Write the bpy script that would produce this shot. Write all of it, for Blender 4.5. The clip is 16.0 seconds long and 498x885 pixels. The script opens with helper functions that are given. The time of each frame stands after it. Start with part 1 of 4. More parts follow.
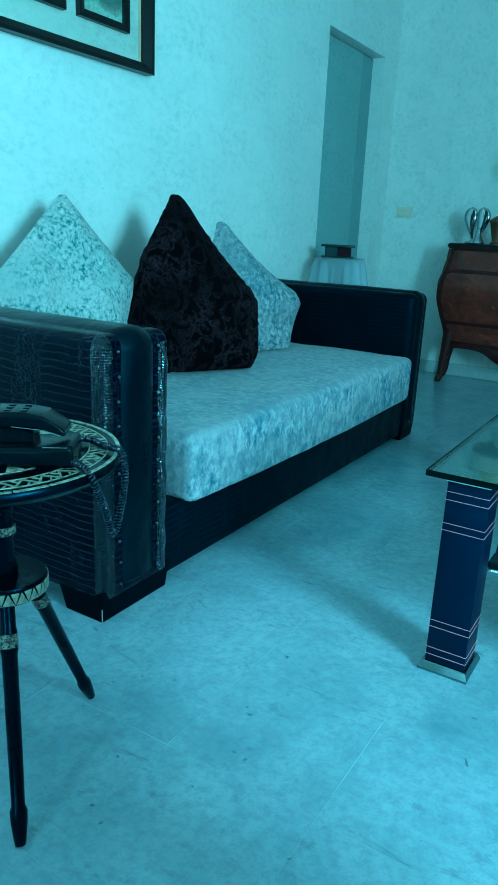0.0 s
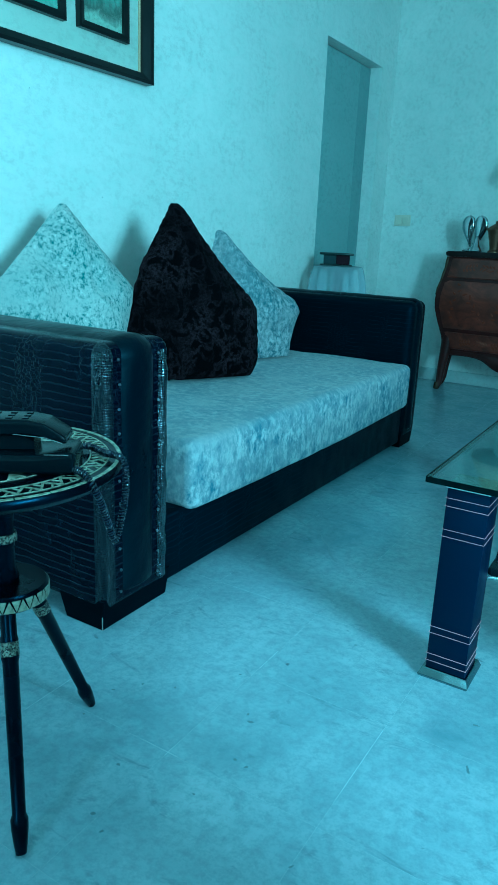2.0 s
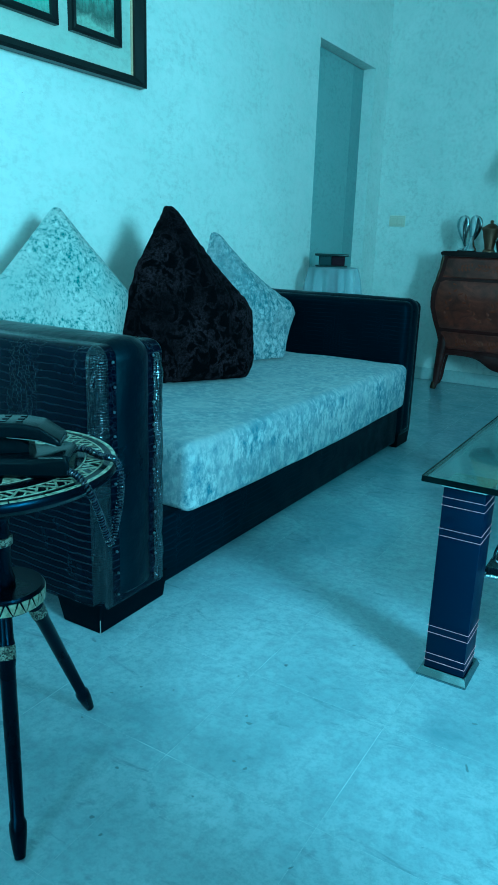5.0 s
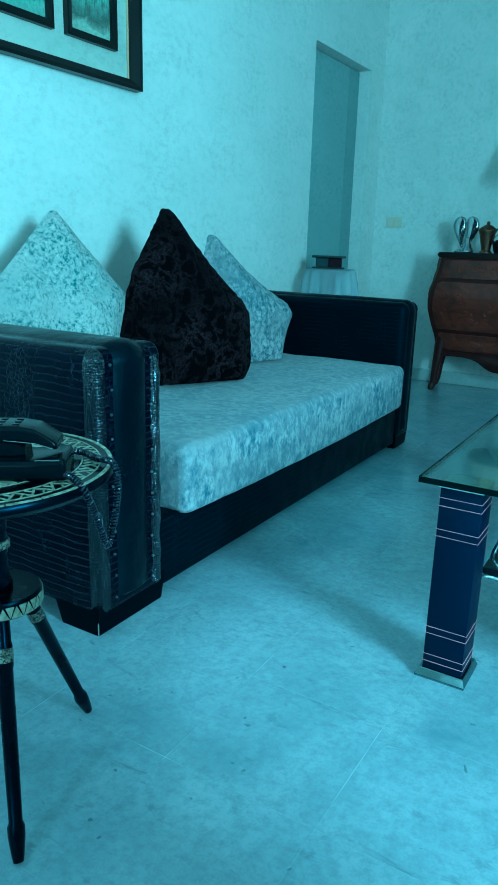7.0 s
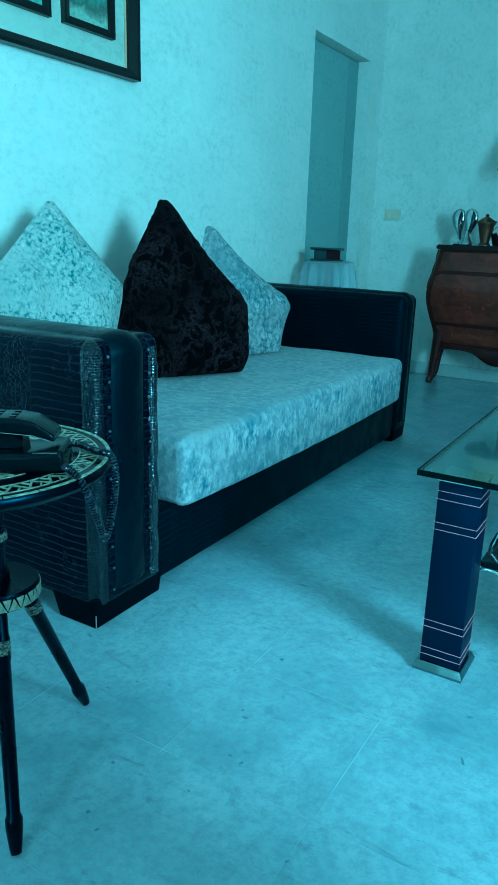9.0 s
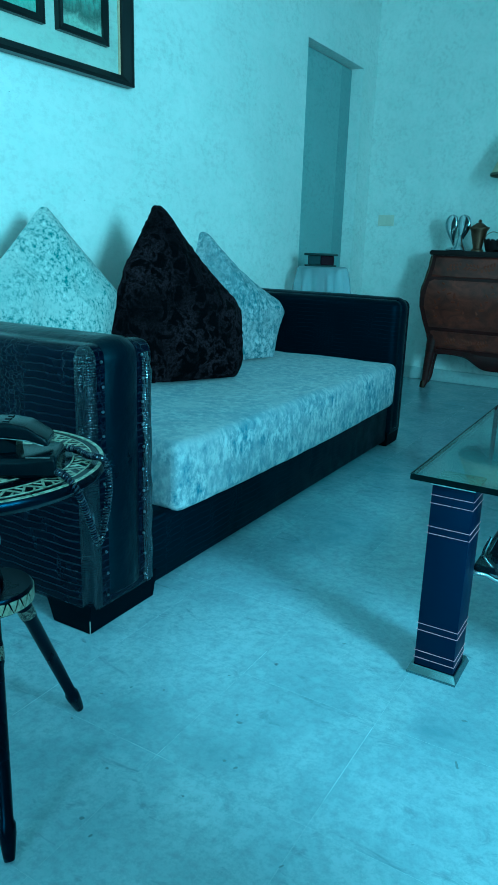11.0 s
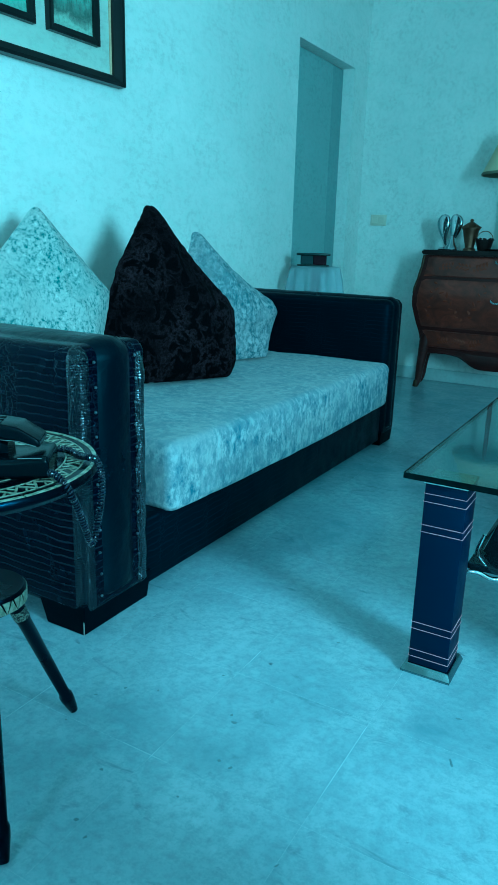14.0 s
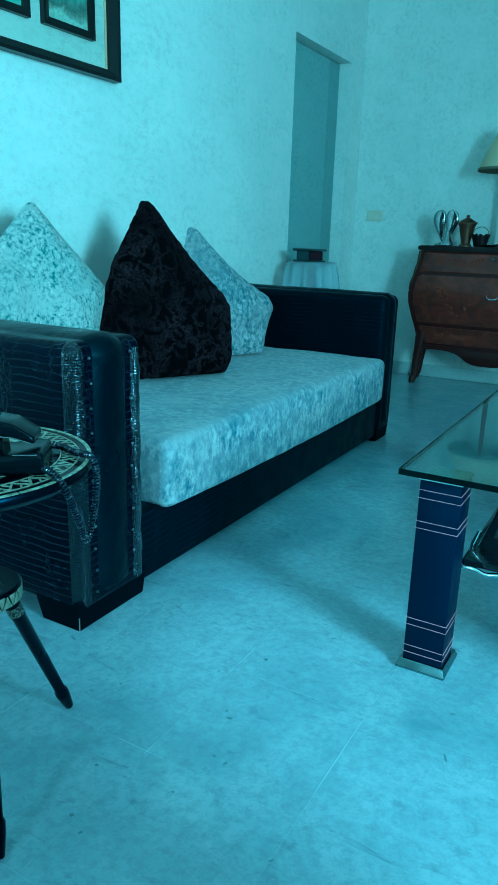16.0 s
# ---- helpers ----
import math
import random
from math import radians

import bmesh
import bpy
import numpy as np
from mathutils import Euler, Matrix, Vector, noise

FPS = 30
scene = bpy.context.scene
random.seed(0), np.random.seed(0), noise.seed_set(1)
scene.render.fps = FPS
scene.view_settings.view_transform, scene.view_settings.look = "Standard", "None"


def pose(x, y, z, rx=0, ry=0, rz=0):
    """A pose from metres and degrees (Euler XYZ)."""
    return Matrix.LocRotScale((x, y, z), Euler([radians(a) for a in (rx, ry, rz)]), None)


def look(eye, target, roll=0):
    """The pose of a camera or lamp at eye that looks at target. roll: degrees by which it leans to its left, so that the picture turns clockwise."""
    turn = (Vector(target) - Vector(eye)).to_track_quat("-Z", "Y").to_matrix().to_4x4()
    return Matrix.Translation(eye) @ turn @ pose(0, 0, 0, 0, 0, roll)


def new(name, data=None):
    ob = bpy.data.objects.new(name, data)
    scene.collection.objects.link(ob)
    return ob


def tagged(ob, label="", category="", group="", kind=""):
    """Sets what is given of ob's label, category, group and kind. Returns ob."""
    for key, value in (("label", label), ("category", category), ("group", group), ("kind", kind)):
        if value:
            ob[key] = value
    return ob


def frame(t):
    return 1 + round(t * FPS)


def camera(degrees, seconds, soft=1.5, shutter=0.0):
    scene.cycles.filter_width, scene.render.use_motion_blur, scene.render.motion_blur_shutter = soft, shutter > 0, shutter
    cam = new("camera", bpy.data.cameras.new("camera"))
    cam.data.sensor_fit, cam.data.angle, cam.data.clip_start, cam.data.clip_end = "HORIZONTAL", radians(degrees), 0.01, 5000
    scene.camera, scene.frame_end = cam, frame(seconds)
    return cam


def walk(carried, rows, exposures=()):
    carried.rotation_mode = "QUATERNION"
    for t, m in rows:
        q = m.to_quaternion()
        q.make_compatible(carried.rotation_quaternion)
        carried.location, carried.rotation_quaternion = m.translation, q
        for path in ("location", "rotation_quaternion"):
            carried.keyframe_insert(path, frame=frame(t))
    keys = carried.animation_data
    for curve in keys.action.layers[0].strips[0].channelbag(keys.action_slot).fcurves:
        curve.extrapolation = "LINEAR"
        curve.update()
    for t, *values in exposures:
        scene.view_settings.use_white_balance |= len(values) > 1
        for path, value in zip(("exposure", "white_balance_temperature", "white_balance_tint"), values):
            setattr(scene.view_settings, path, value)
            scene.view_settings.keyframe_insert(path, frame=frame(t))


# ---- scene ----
cam = camera(38.7, 16.0, soft=1.0)
PATH = [
    (0, (2.002, -1.434, 0.92), (1.003, 0.202, 0.346), 2.6),
    (0.5, (2.002, -1.439, 0.918), (1.003, 0.201, 0.362), 2.6),
    (1, (2.0, -1.439, 0.92), (1.0, 0.201, 0.364), 2.6),
    (1.5, (2.001, -1.437, 0.919), (0.999, 0.203, 0.364), 2.5),
    (2, (2.002, -1.439, 0.92), (1.002, 0.203, 0.367), 2.5),
    (2.5, (2.0, -1.437, 0.918), (1.003, 0.206, 0.364), 2.4),
    (3, (2.003, -1.436, 0.92), (1.006, 0.207, 0.368), 2.2),
    (3.5, (2.002, -1.436, 0.916), (1.006, 0.209, 0.366), 2.2),
    (4, (2.004, -1.437, 0.918), (1.005, 0.207, 0.37), 2.1),
    (6.5, (2.01, -1.435, 0.918), (1.017, 0.214, 0.373), 1.6),
    (7, (2.011, -1.436, 0.918), (1.016, 0.213, 0.377), 1.6),
    (7.5, (2.007, -1.435, 0.917), (1.017, 0.214, 0.369), 1.9),
    (8, (2.008, -1.435, 0.92), (1.018, 0.21, 0.36), 1.8),
    (8.5, (2.007, -1.431, 0.916), (1.022, 0.214, 0.345), 1.8),
    (9, (2.007, -1.433, 0.917), (1.022, 0.215, 0.356), 1.8),
    (11.5, (2.011, -1.434, 0.916), (1.039, 0.227, 0.371), 1.7),
    (12, (2.011, -1.433, 0.917), (1.042, 0.229, 0.37), 1.6),
    (12.5, (2.011, -1.433, 0.917), (1.043, 0.229, 0.368), 1.6),
    (13, (2.011, -1.432, 0.916), (1.052, 0.234, 0.365), 1.6),
    (13.5, (2.012, -1.433, 0.916), (1.051, 0.234, 0.37), 1.7),
    (14, (2.012, -1.433, 0.915), (1.051, 0.235, 0.37), 1.6),
    (14.5, (2.014, -1.433, 0.918), (1.054, 0.234, 0.371), 1.6),
    (15, (2.011, -1.434, 0.915), (1.057, 0.237, 0.37), 1.6),
    (15.5, (2.015, -1.433, 0.917), (1.06, 0.237, 0.37), 1.6),
    (16, (2.014, -1.432, 0.917), (1.064, 0.238, 0.36), 1.7),
]

# exposure and the strongly cyan white balance of the film
WARMTH = ((0, 18), (0.5, 90), (1, 36), (1.5, 18), (2, 50), (2.5, -50), (3, -54), (3.5, -54), (4, 18), (6.5, 36), (7, 36), (7.5, 36), (8, 18), (8.5, 30), (9, -30),
          (11.5, 18), (12, -18), (12.5, 0), (13, 0), (13.5, -50), (14, 0), (14.5, -36), (15, 36), (15.5, 30), (16, -36))
walk(cam, [(t, look(eye, target, roll)) for t, eye, target, roll in PATH], [(t, -0.04, 3165 + k, -54 + 0.033 * k) for t, k in WARMTH])

# ---- world and light ----
world = bpy.data.worlds.new("sky")
scene.world = world
world.use_nodes = True
_nt = world.node_tree
_sky = _nt.nodes.new("ShaderNodeTexSky")
_sky.sky_type, _sky.sun_disc, _sky.sun_elevation, _sky.sun_rotation = "NISHITA", False, radians(40), radians(150)
_nt.nodes["Background"].inputs["Strength"].default_value = 0.08
_nt.links.new(_sky.outputs[0], _nt.nodes["Background"].inputs["Color"])


def window_light(name, eye, target, wide, high, watts):
    lamp = bpy.data.lights.new(name, "AREA")
    lamp.shape, lamp.size, lamp.size_y, lamp.energy, lamp.color = "RECTANGLE", wide, high, watts, (1.0, 0.98, 0.95)
    ob = new(name, lamp)
    ob.matrix_world = look(eye, target)
    return ob


window_light("daylight", (4.53, -1.3, 1.62), (0, -1.3, 1.52), 0.9, 1.3, 172)
window_light("slot_daylight", (1.6, -3.36, 1.5), (1.6, 0, 1.4), 0.10, 1.2, 20)

# ---- materials ----


class Mat:
    """A small builder for node materials."""

    def __init__(self, name, colour=(0.5, 0.5, 0.5), rough=0.5, metal=0.0, **sockets):
        self.m = bpy.data.materials.new(name)
        self.m.use_nodes = True
        self.t = self.m.node_tree
        self.b = self.t.nodes["Principled BSDF"]
        self.put("Base Color", (*colour, 1)).put("Roughness", rough).put("Metallic", metal)
        for key, value in sockets.items():
            self.put(key.replace("_", " "), value)
        self.coord = self.t.nodes.new("ShaderNodeTexCoord").outputs["Object"]

    def put(self, key, value):
        if isinstance(value, bpy.types.NodeSocket):
            self.t.links.new(value, self.b.inputs[key])
        else:
            self.b.inputs[key].default_value = value
        return self

    def node(self, kind, **sockets):
        n = self.t.nodes.new(kind)
        for key, value in sockets.items():
            self.plug(n, key.replace("_", " "), value)
        return n

    def plug(self, n, key, value):
        if isinstance(value, bpy.types.NodeSocket):
            self.t.links.new(value, n.inputs[key])
        else:
            n.inputs[key].default_value = value

    def stretch(self, scale, turn=(0, 0, 0), source=None):
        n = self.node("ShaderNodeMapping", Vector=source or self.coord)
        n.inputs["Scale"].default_value = scale
        n.inputs["Rotation"].default_value = [radians(a) for a in turn]
        return n.outputs[0]

    def noise(self, scale, detail=4.0, rough=0.55, vector=None, distort=0.0):
        return self.node("ShaderNodeTexNoise", Vector=vector or self.coord, Scale=scale, Detail=detail, Roughness=rough, Distortion=distort).outputs["Fac"]

    def voronoi(self, scale, vector=None, feature="DISTANCE_TO_EDGE", random_=1.0):
        n = self.node("ShaderNodeTexVoronoi", Vector=vector or self.coord, Scale=scale)
        n.feature = feature
        n.inputs["Randomness"].default_value = random_
        return n.outputs["Distance"]

    def ramp(self, fac, *stops):
        n = self.node("ShaderNodeValToRGB", Fac=fac)
        els = n.color_ramp.elements
        while len(els) < len(stops):
            els.new(0.5)
        for e, (at, c) in zip(els, stops):
            e.position = at
            e.color = (*c, 1) if isinstance(c, tuple) else (c, c, c, 1)
        return n.outputs["Color"]

    def mix(self, fac, a, b, kind="MIX"):
        n = self.t.nodes.new("ShaderNodeMix")
        n.data_type, n.blend_type = "RGBA", kind
        for key, value in ((0, fac), (6, a), (7, b)):
            if isinstance(value, bpy.types.NodeSocket):
                self.t.links.new(value, n.inputs[key])
            else:
                n.inputs[key].default_value = (*value, 1) if isinstance(value, tuple) else value
        return n.outputs[2]

    def math(self, kind, a, b=0.0):
        n = self.t.nodes.new("ShaderNodeMath")
        n.operation = kind
        for i, value in enumerate((a, b)):
            if isinstance(value, bpy.types.NodeSocket):
                self.t.links.new(value, n.inputs[i])
            else:
                n.inputs[i].default_value = value
        return n.outputs[0]

    def bump(self, height, strength=0.3, distance=0.002, after=None):
        n = self.node("ShaderNodeBump", Height=height, Strength=strength, Distance=distance)
        if after is not None:
            self.t.links.new(after, n.inputs["Normal"])
        self.put("Normal", n.outputs[0])
        return n.outputs[0]

    def random(self):
        return self.t.nodes.new("ShaderNodeObjectInfo").outputs["Random"]


def plaster(name, colour, flat=(1, 0.62, 1)):
    k = Mat(name, colour, 0.75)
    v = k.stretch(flat)
    a = k.noise(2.0, 5, 0.6, v)
    b = k.noise(40, 5, 0.7, v)
    c = k.noise(10, 5, 0.65, v, 0.4)
    tone = k.ramp(a, (0.3, tuple(c * 0.88 for c in colour)), (0.7, colour))
    tone = k.mix(k.ramp(c, (0.42, 0.0), (0.66, 0.55)), tone, (colour[0] * 0.84, colour[1] * 0.88, colour[2] * 0.86))
    dense = k.ramp(k.noise(5, 4, 0.6, v), (0.40, 0.35), (0.60, 1.0))
    tone = k.mix(k.math("MULTIPLY", k.ramp(b, (0.36, 0.8), (0.53, 0.0)), dense), tone, tuple(q * 0.72 for q in colour))
    spots = k.noise(16, 3, 0.5, v)
    k.put("Base Color", k.mix(k.ramp(spots, (0.20, 0.5), (0.26, 0.0)), tone, tuple(c * 0.6 for c in colour)))
    n = k.bump(k.noise(90, 3, 0.6, v), 0.2, 0.003)
    k.bump(k.noise(26, 4, 0.6, v), 0.4, 0.007, n)
    return k.m


M_WALL = plaster("wall_paint", (0.80, 0.80, 0.77))
# the unseen ceiling and walls are darkened to cut bounced light
M_CEIL = plaster("ceiling_paint", (0.64, 0.64, 0.62))
M_LOWBOUNCE = plaster("low_bounce_wall_paint", (0.46, 0.46, 0.43))
M_DOORSTRIP = plaster("dark_door_strip", (0.325, 0.38, 0.385))
M_DOORPAINT = plaster("door_paint", (0.39, 0.45, 0.45))


def marble(name):
    k = Mat(name, (0.6, 0.6, 0.6), 0.35)
    world_at = k.node("ShaderNodeNewGeometry").outputs["Position"]
    r = k.random()
    moved = k.node("ShaderNodeVectorMath", Vector=world_at)
    moved.operation = "ADD"
    comb = k.node("ShaderNodeCombineXYZ", X=k.math("MULTIPLY", r, 3.0), Y=k.math("MULTIPLY", r, 1.7))
    k.t.links.new(comb.outputs[0], moved.inputs[1])
    v = moved.outputs[0]
    cloud = k.noise(2.6, 6, 0.7, world_at, 0.6)
    tone = k.ramp(cloud, (0.28, (0.28, 0.325, 0.38)), (0.5, (0.40, 0.44, 0.50)), (0.72, (0.51, 0.545, 0.595)))
    fine = k.noise(46, 6, 0.8, world_at)
    tone = k.mix(k.ramp(fine, (0.36, 0.6), (0.56, 0.0)), tone, (0.25, 0.29, 0.335))
    mid = k.noise(11, 7, 0.75, v, 0.4)
    tone = k.mix(k.ramp(mid, (0.28, 0.4), (0.52, 0.0)), tone, (0.20, 0.24, 0.285))
    streak = k.noise(5.0, 6, 0.72, k.stretch((1.0, 2.2, 1), (0, 0, 32), v), 1.4)
    tone = k.mix(k.ramp(streak, (0.30, 0.55), (0.41, 0.0)), tone, (0.15, 0.185, 0.22))
    spot = k.noise(17, 3, 0.6, k.stretch((1, 1.8, 1), (0, 0, 70), v), 0.3)
    tone = k.mix(k.ramp(spot, (0.20, 0.75), (0.27, 0.0)), tone, (0.08, 0.095, 0.115))
    bright = k.math("ADD", 0.98, k.math("MULTIPLY", r, 0.035))
    hsv = k.node("ShaderNodeHueSaturation", Color=tone, Value=bright)
    k.put("Base Color", hsv.outputs[0])
    k.put("Roughness", k.ramp(fine, (0.3, 0.24), (0.7, 0.14))).put("IOR", 1.65)
    k.bump(k.noise(60, 4, 0.6, world_at), 0.04, 0.002)
    return k.m


M_MARBLE = marble("marble_tile")
M_JOINT = Mat("tile_joint", (0.43, 0.47, 0.52), 0.8).m


def leather(name, colour, rough, croc, gloss=0.125, pale=0.012, tint=(0.45, 0.58, 1.0), relief=0.006):
    k = Mat(name, colour, rough, Specular_IOR_Level=gloss, Specular_Tint=(*tint, 1.0))
    fine = k.noise(160, 3, 0.6)
    if croc:
        x, y, z = k.node("ShaderNodeSeparateXYZ", Vector=k.coord).outputs
        wob = k.math("ADD", k.math("MULTIPLY", k.noise(9, 3), 0.02), k.math("MULTIPLY", k.noise(55, 2), 0.006))
        wave = k.math("SINE", k.math("MULTIPLY", k.math("ADD", z, wob), 2 * math.pi / 0.0185))
        lines = k.ramp(wave, (0.72, 0.0), (0.98, 1.0))
        cells = k.ramp(k.voronoi(1.0, k.stretch((62, 62, 105)), random_=0.7), (0.0, 1.0), (0.1, 0.0))
        columns = k.ramp(k.noise(1.0, 3, 0.5, k.stretch((16, 16, 2.5))), (0.53, 0.0), (0.60, 1.0))
        depth = k.ramp(k.noise(7, 4, 0.6), (0.34, 0.15), (0.6, 1.0))
        groove = k.math("MULTIPLY", k.mix(columns, lines, cells), depth)
        k.put("Base Color", k.mix(groove, colour, tuple(c * 2.2 + pale for c in colour)))
        k.put("Roughness", k.ramp(k.noise(14, 4), (0.35, rough - 0.06), (0.7, rough + 0.12)))
        n = k.bump(fine, 0.2, 0.001)
        n = k.bump(k.noise(45, 4, 0.6), 0.15, 0.003, n)
        k.bump(groove, 0.65, -0.0028, n)
    else:
        k.put("Roughness", k.ramp(k.noise(12, 4), (0.3, rough - 0.05), (0.7, rough + 0.1)))
        n = k.bump(fine, 0.18, 0.001)
        k.bump(k.noise(8, 4), 0.4, relief, n)
    return k.m


M_CROC = leather("croc_leather", (0.001, 0.0014, 0.0058), 0.19, True)
M_CROCWORN = leather("worn_croc_leather", (0.0018, 0.0034, 0.0068), 0.42, True, 0.06, 0.002)
for _n in M_CROCWORN.node_tree.nodes:
    if _n.bl_idname == "ShaderNodeBump":
        _n.inputs["Strength"].default_value *= 0.35
M_SMOOTH = leather("smooth_leather", (0.0012, 0.002, 0.0055), 0.30, False, 0.24, 0.0, (0.6, 0.78, 1.0), 0.02)


def wrinkled(name, rise, ior, low, gloss):
    """Glossy black leather puckered in close level ripples and a few wavy upright creases."""
    k = Mat(name, (0.0012, 0.0018, 0.0055), low, Specular_IOR_Level=gloss, IOR=ior, Specular_Tint=(0.85, 0.9, 1.0, 1.0))
    x, y, z = k.node("ShaderNodeSeparateXYZ", Vector=k.coord).outputs
    ripple = k.math("SINE", k.math("ADD", k.math("MULTIPLY", z, 2 * math.pi / 0.0062), k.math("MULTIPLY", k.noise(38, 3, 0.6), 11.0)))
    crease = k.ramp(k.noise(1.0, 3, 0.6, k.stretch((85, 85, 9)), 0.5), (0.44, 0.0), (0.5, 1.0), (0.56, 0.0))
    zone = k.ramp(k.noise(1.0, 4, 0.6, k.stretch((40, 40, 14))), (0.40, 0.05), (0.62, 1.0))
    n = k.bump(k.math("MULTIPLY", ripple, zone), 0.45 * rise, 0.0011)
    n = k.bump(crease, 0.8 * rise, -0.0028, n)
    k.bump(k.noise(26, 4, 0.6), 0.5 * rise, 0.006, n)
    k.put("Roughness", k.ramp(zone, (0.1, low + 0.12), (0.8, low)))
    return k.m


M_WRINKLE = wrinkled("wrinkled_leather", 1.1, 1.75, 0.1, 0.8)
M_CORNER = wrinkled("creased_leather", 0.8, 1.55, 0.1, 0.55)


def velvet(name, light, mid, dark, grain, region, sheen=0.15, fleck=(0.36, 0.47), glint=(0.60, 0.70), calm_top=0.0, patchy=(0.36, 0.2, 0.54), slant=(1, 1, 1), lie=0.35):
    """Crushed pile: a calm ground, dark creased flecks in patches and paler strokes."""
    k = Mat(name, light, 0.85, Sheen_Weight=sheen, Sheen_Roughness=0.4, Specular_IOR_Level=0.2)
    g = k.stretch(grain)
    ground = k.ramp(k.noise(region * 0.6, 4, 0.6), (0.35, mid), (0.65, light))
    stroke = k.noise(1.0, 6, 0.72, g, lie)
    patch = k.ramp(k.noise(region, 5, 0.65, k.stretch(slant, (40, 0, 0)), 0.4), (patchy[0], patchy[1]), (patchy[2], 1.0))
    if calm_top:
        z = k.node("ShaderNodeSeparateXYZ", Vector=k.coord).outputs["Z"]
        patch = k.math("MULTIPLY", patch, k.ramp(z, (calm_top - 0.035, 1.0), (calm_top - 0.004, 0.5)))
    dim = k.math("MULTIPLY", k.ramp(stroke, (fleck[0], 1.0), (fleck[1], 0.0)), patch)
    tone = k.mix(dim, ground, dark)
    shine = k.math("MULTIPLY", k.ramp(stroke, (glint[0], 0.0), (glint[1], 0.8)), patch)
    k.put("Base Color", k.mix(shine, tone, tuple(min(1.0, c * 1.45) for c in light)))
    n = k.bump(k.noise(150, 3, 0.7), 0.2, 0.002)
    k.bump(stroke, 0.45, 0.006, n)
    return k.m


def plush(name):
    """Black pile brushed into worm-like swirls, paler where it stands up."""
    k = Mat(name, (0.001, 0.001, 0.0016), 0.9, Sheen_Weight=0.012, Sheen_Roughness=0.45, Specular_IOR_Level=0.03)
    swirl = k.ramp(k.noise(20, 3, 0.55, None, 0.5), (0.41, 0.0), (0.48, 1.0), (0.53, 1.0), (0.60, 0.0))
    hair = k.ramp(k.noise(110, 5, 0.75), (0.36, 0.05), (0.62, 1.0))
    zone = k.ramp(k.noise(5, 3, 0.6), (0.36, 0.2), (0.6, 1.0))
    lift = k.math("MULTIPLY", k.math("MULTIPLY", swirl, hair), zone)
    k.put("Base Color", k.mix(lift, (0.0008, 0.0008, 0.0016), (0.023, 0.0165, 0.022)))
    n = k.bump(k.noise(120, 3, 0.7), 0.3, 0.003)
    k.bump(swirl, 0.3, 0.006, n)
    return k.m


M_VELVET = velvet("crushed_velvet", (0.48, 0.48, 0.46), (0.36, 0.39, 0.38), (0.08, 0.14, 0.145), (84, 84, 68), 6, 0.12, (0.39, 0.515), (0.57, 0.68), 0.0, (0.36, 0.22, 0.51), (1, 0.6, 1.7), 0.3)
M_VELVETBLUE = velvet("blue_crushed_velvet", (0.33, 0.335, 0.355), (0.22, 0.25, 0.28), (0.09, 0.13, 0.16), (60, 60, 46), 8, 0.15, (0.40, 0.54), (0.52, 0.62), 0.0, (0.36, 0.3, 0.54), (1, 1, 1), 0.35)
M_SEAT = velvet("seat_velvet", (0.35, 0.355, 0.375), (0.255, 0.28, 0.32), (0.095, 0.14, 0.20), (40, 40, 28), 8, 0.15, (0.37, 0.55), (0.51, 0.62), 0.402, (0.34, 0.3, 0.58), (1, 1, 0.8), 0.15)
M_PLUSH = plush("black_plush")


def wood(name, light, dark, rough, scale=(9, 9, 60), gloss=0.5, tint=(1.0, 1.0, 1.0)):
    k = Mat(name, light, rough, Coat_Weight=0.25 if gloss >= 0.5 else 0.0, Coat_Roughness=0.25, Specular_IOR_Level=gloss, Specular_Tint=(*tint, 1.0))
    a = k.noise(1.0, 6, 0.65, k.stretch(scale), 1.2)
    b = k.noise(6.0, 4, 0.6)
    tone = k.ramp(a, (0.3, dark), (0.7, light))
    k.put("Base Color", k.mix(k.ramp(b, (0.35, 0.6), (0.6, 0.0)), tone, dark))
    k.put("Roughness", k.ramp(b, (0.3, rough + 0.1), (0.7, rough)))
    k.bump(a, 0.1, 0.001)
    return k.m


M_ROSEWOOD = wood("rosewood_veneer", (0.155, 0.040, 0.024), (0.034, 0.011, 0.008), 0.3, (9, 9, 12), 0.4)
M_WALNUT = wood("dark_walnut", (0.045, 0.011, 0.010), (0.014, 0.005, 0.005), 0.42, gloss=0.25)
M_DARKTOPWOOD = wood("blackened_walnut", (0.014, 0.009, 0.009), (0.006, 0.004, 0.004), 0.4, gloss=0.25)
M_INLAY = wood("inlay_wood", (0.155, 0.046, 0.023), (0.075, 0.022, 0.013), 0.45, gloss=0.2)
M_EBONY = wood("ebony_wood", (0.0012, 0.0016, 0.005), (0.0008, 0.001, 0.003), 0.22, gloss=0.2, tint=(0.4, 0.55, 1.0))
M_FOOTWOOD = wood("black_stained_wood", (0.0012, 0.0022, 0.005), (0.0008, 0.0014, 0.003), 0.5, gloss=0.06, tint=(0.4, 0.55, 1.0))


def metal(name, colour, rough):
    k = Mat(name, colour, rough, 1.0)
    k.put("Roughness", k.ramp(k.noise(25, 4), (0.3, rough), (0.75, rough + 0.14)))
    return k.m


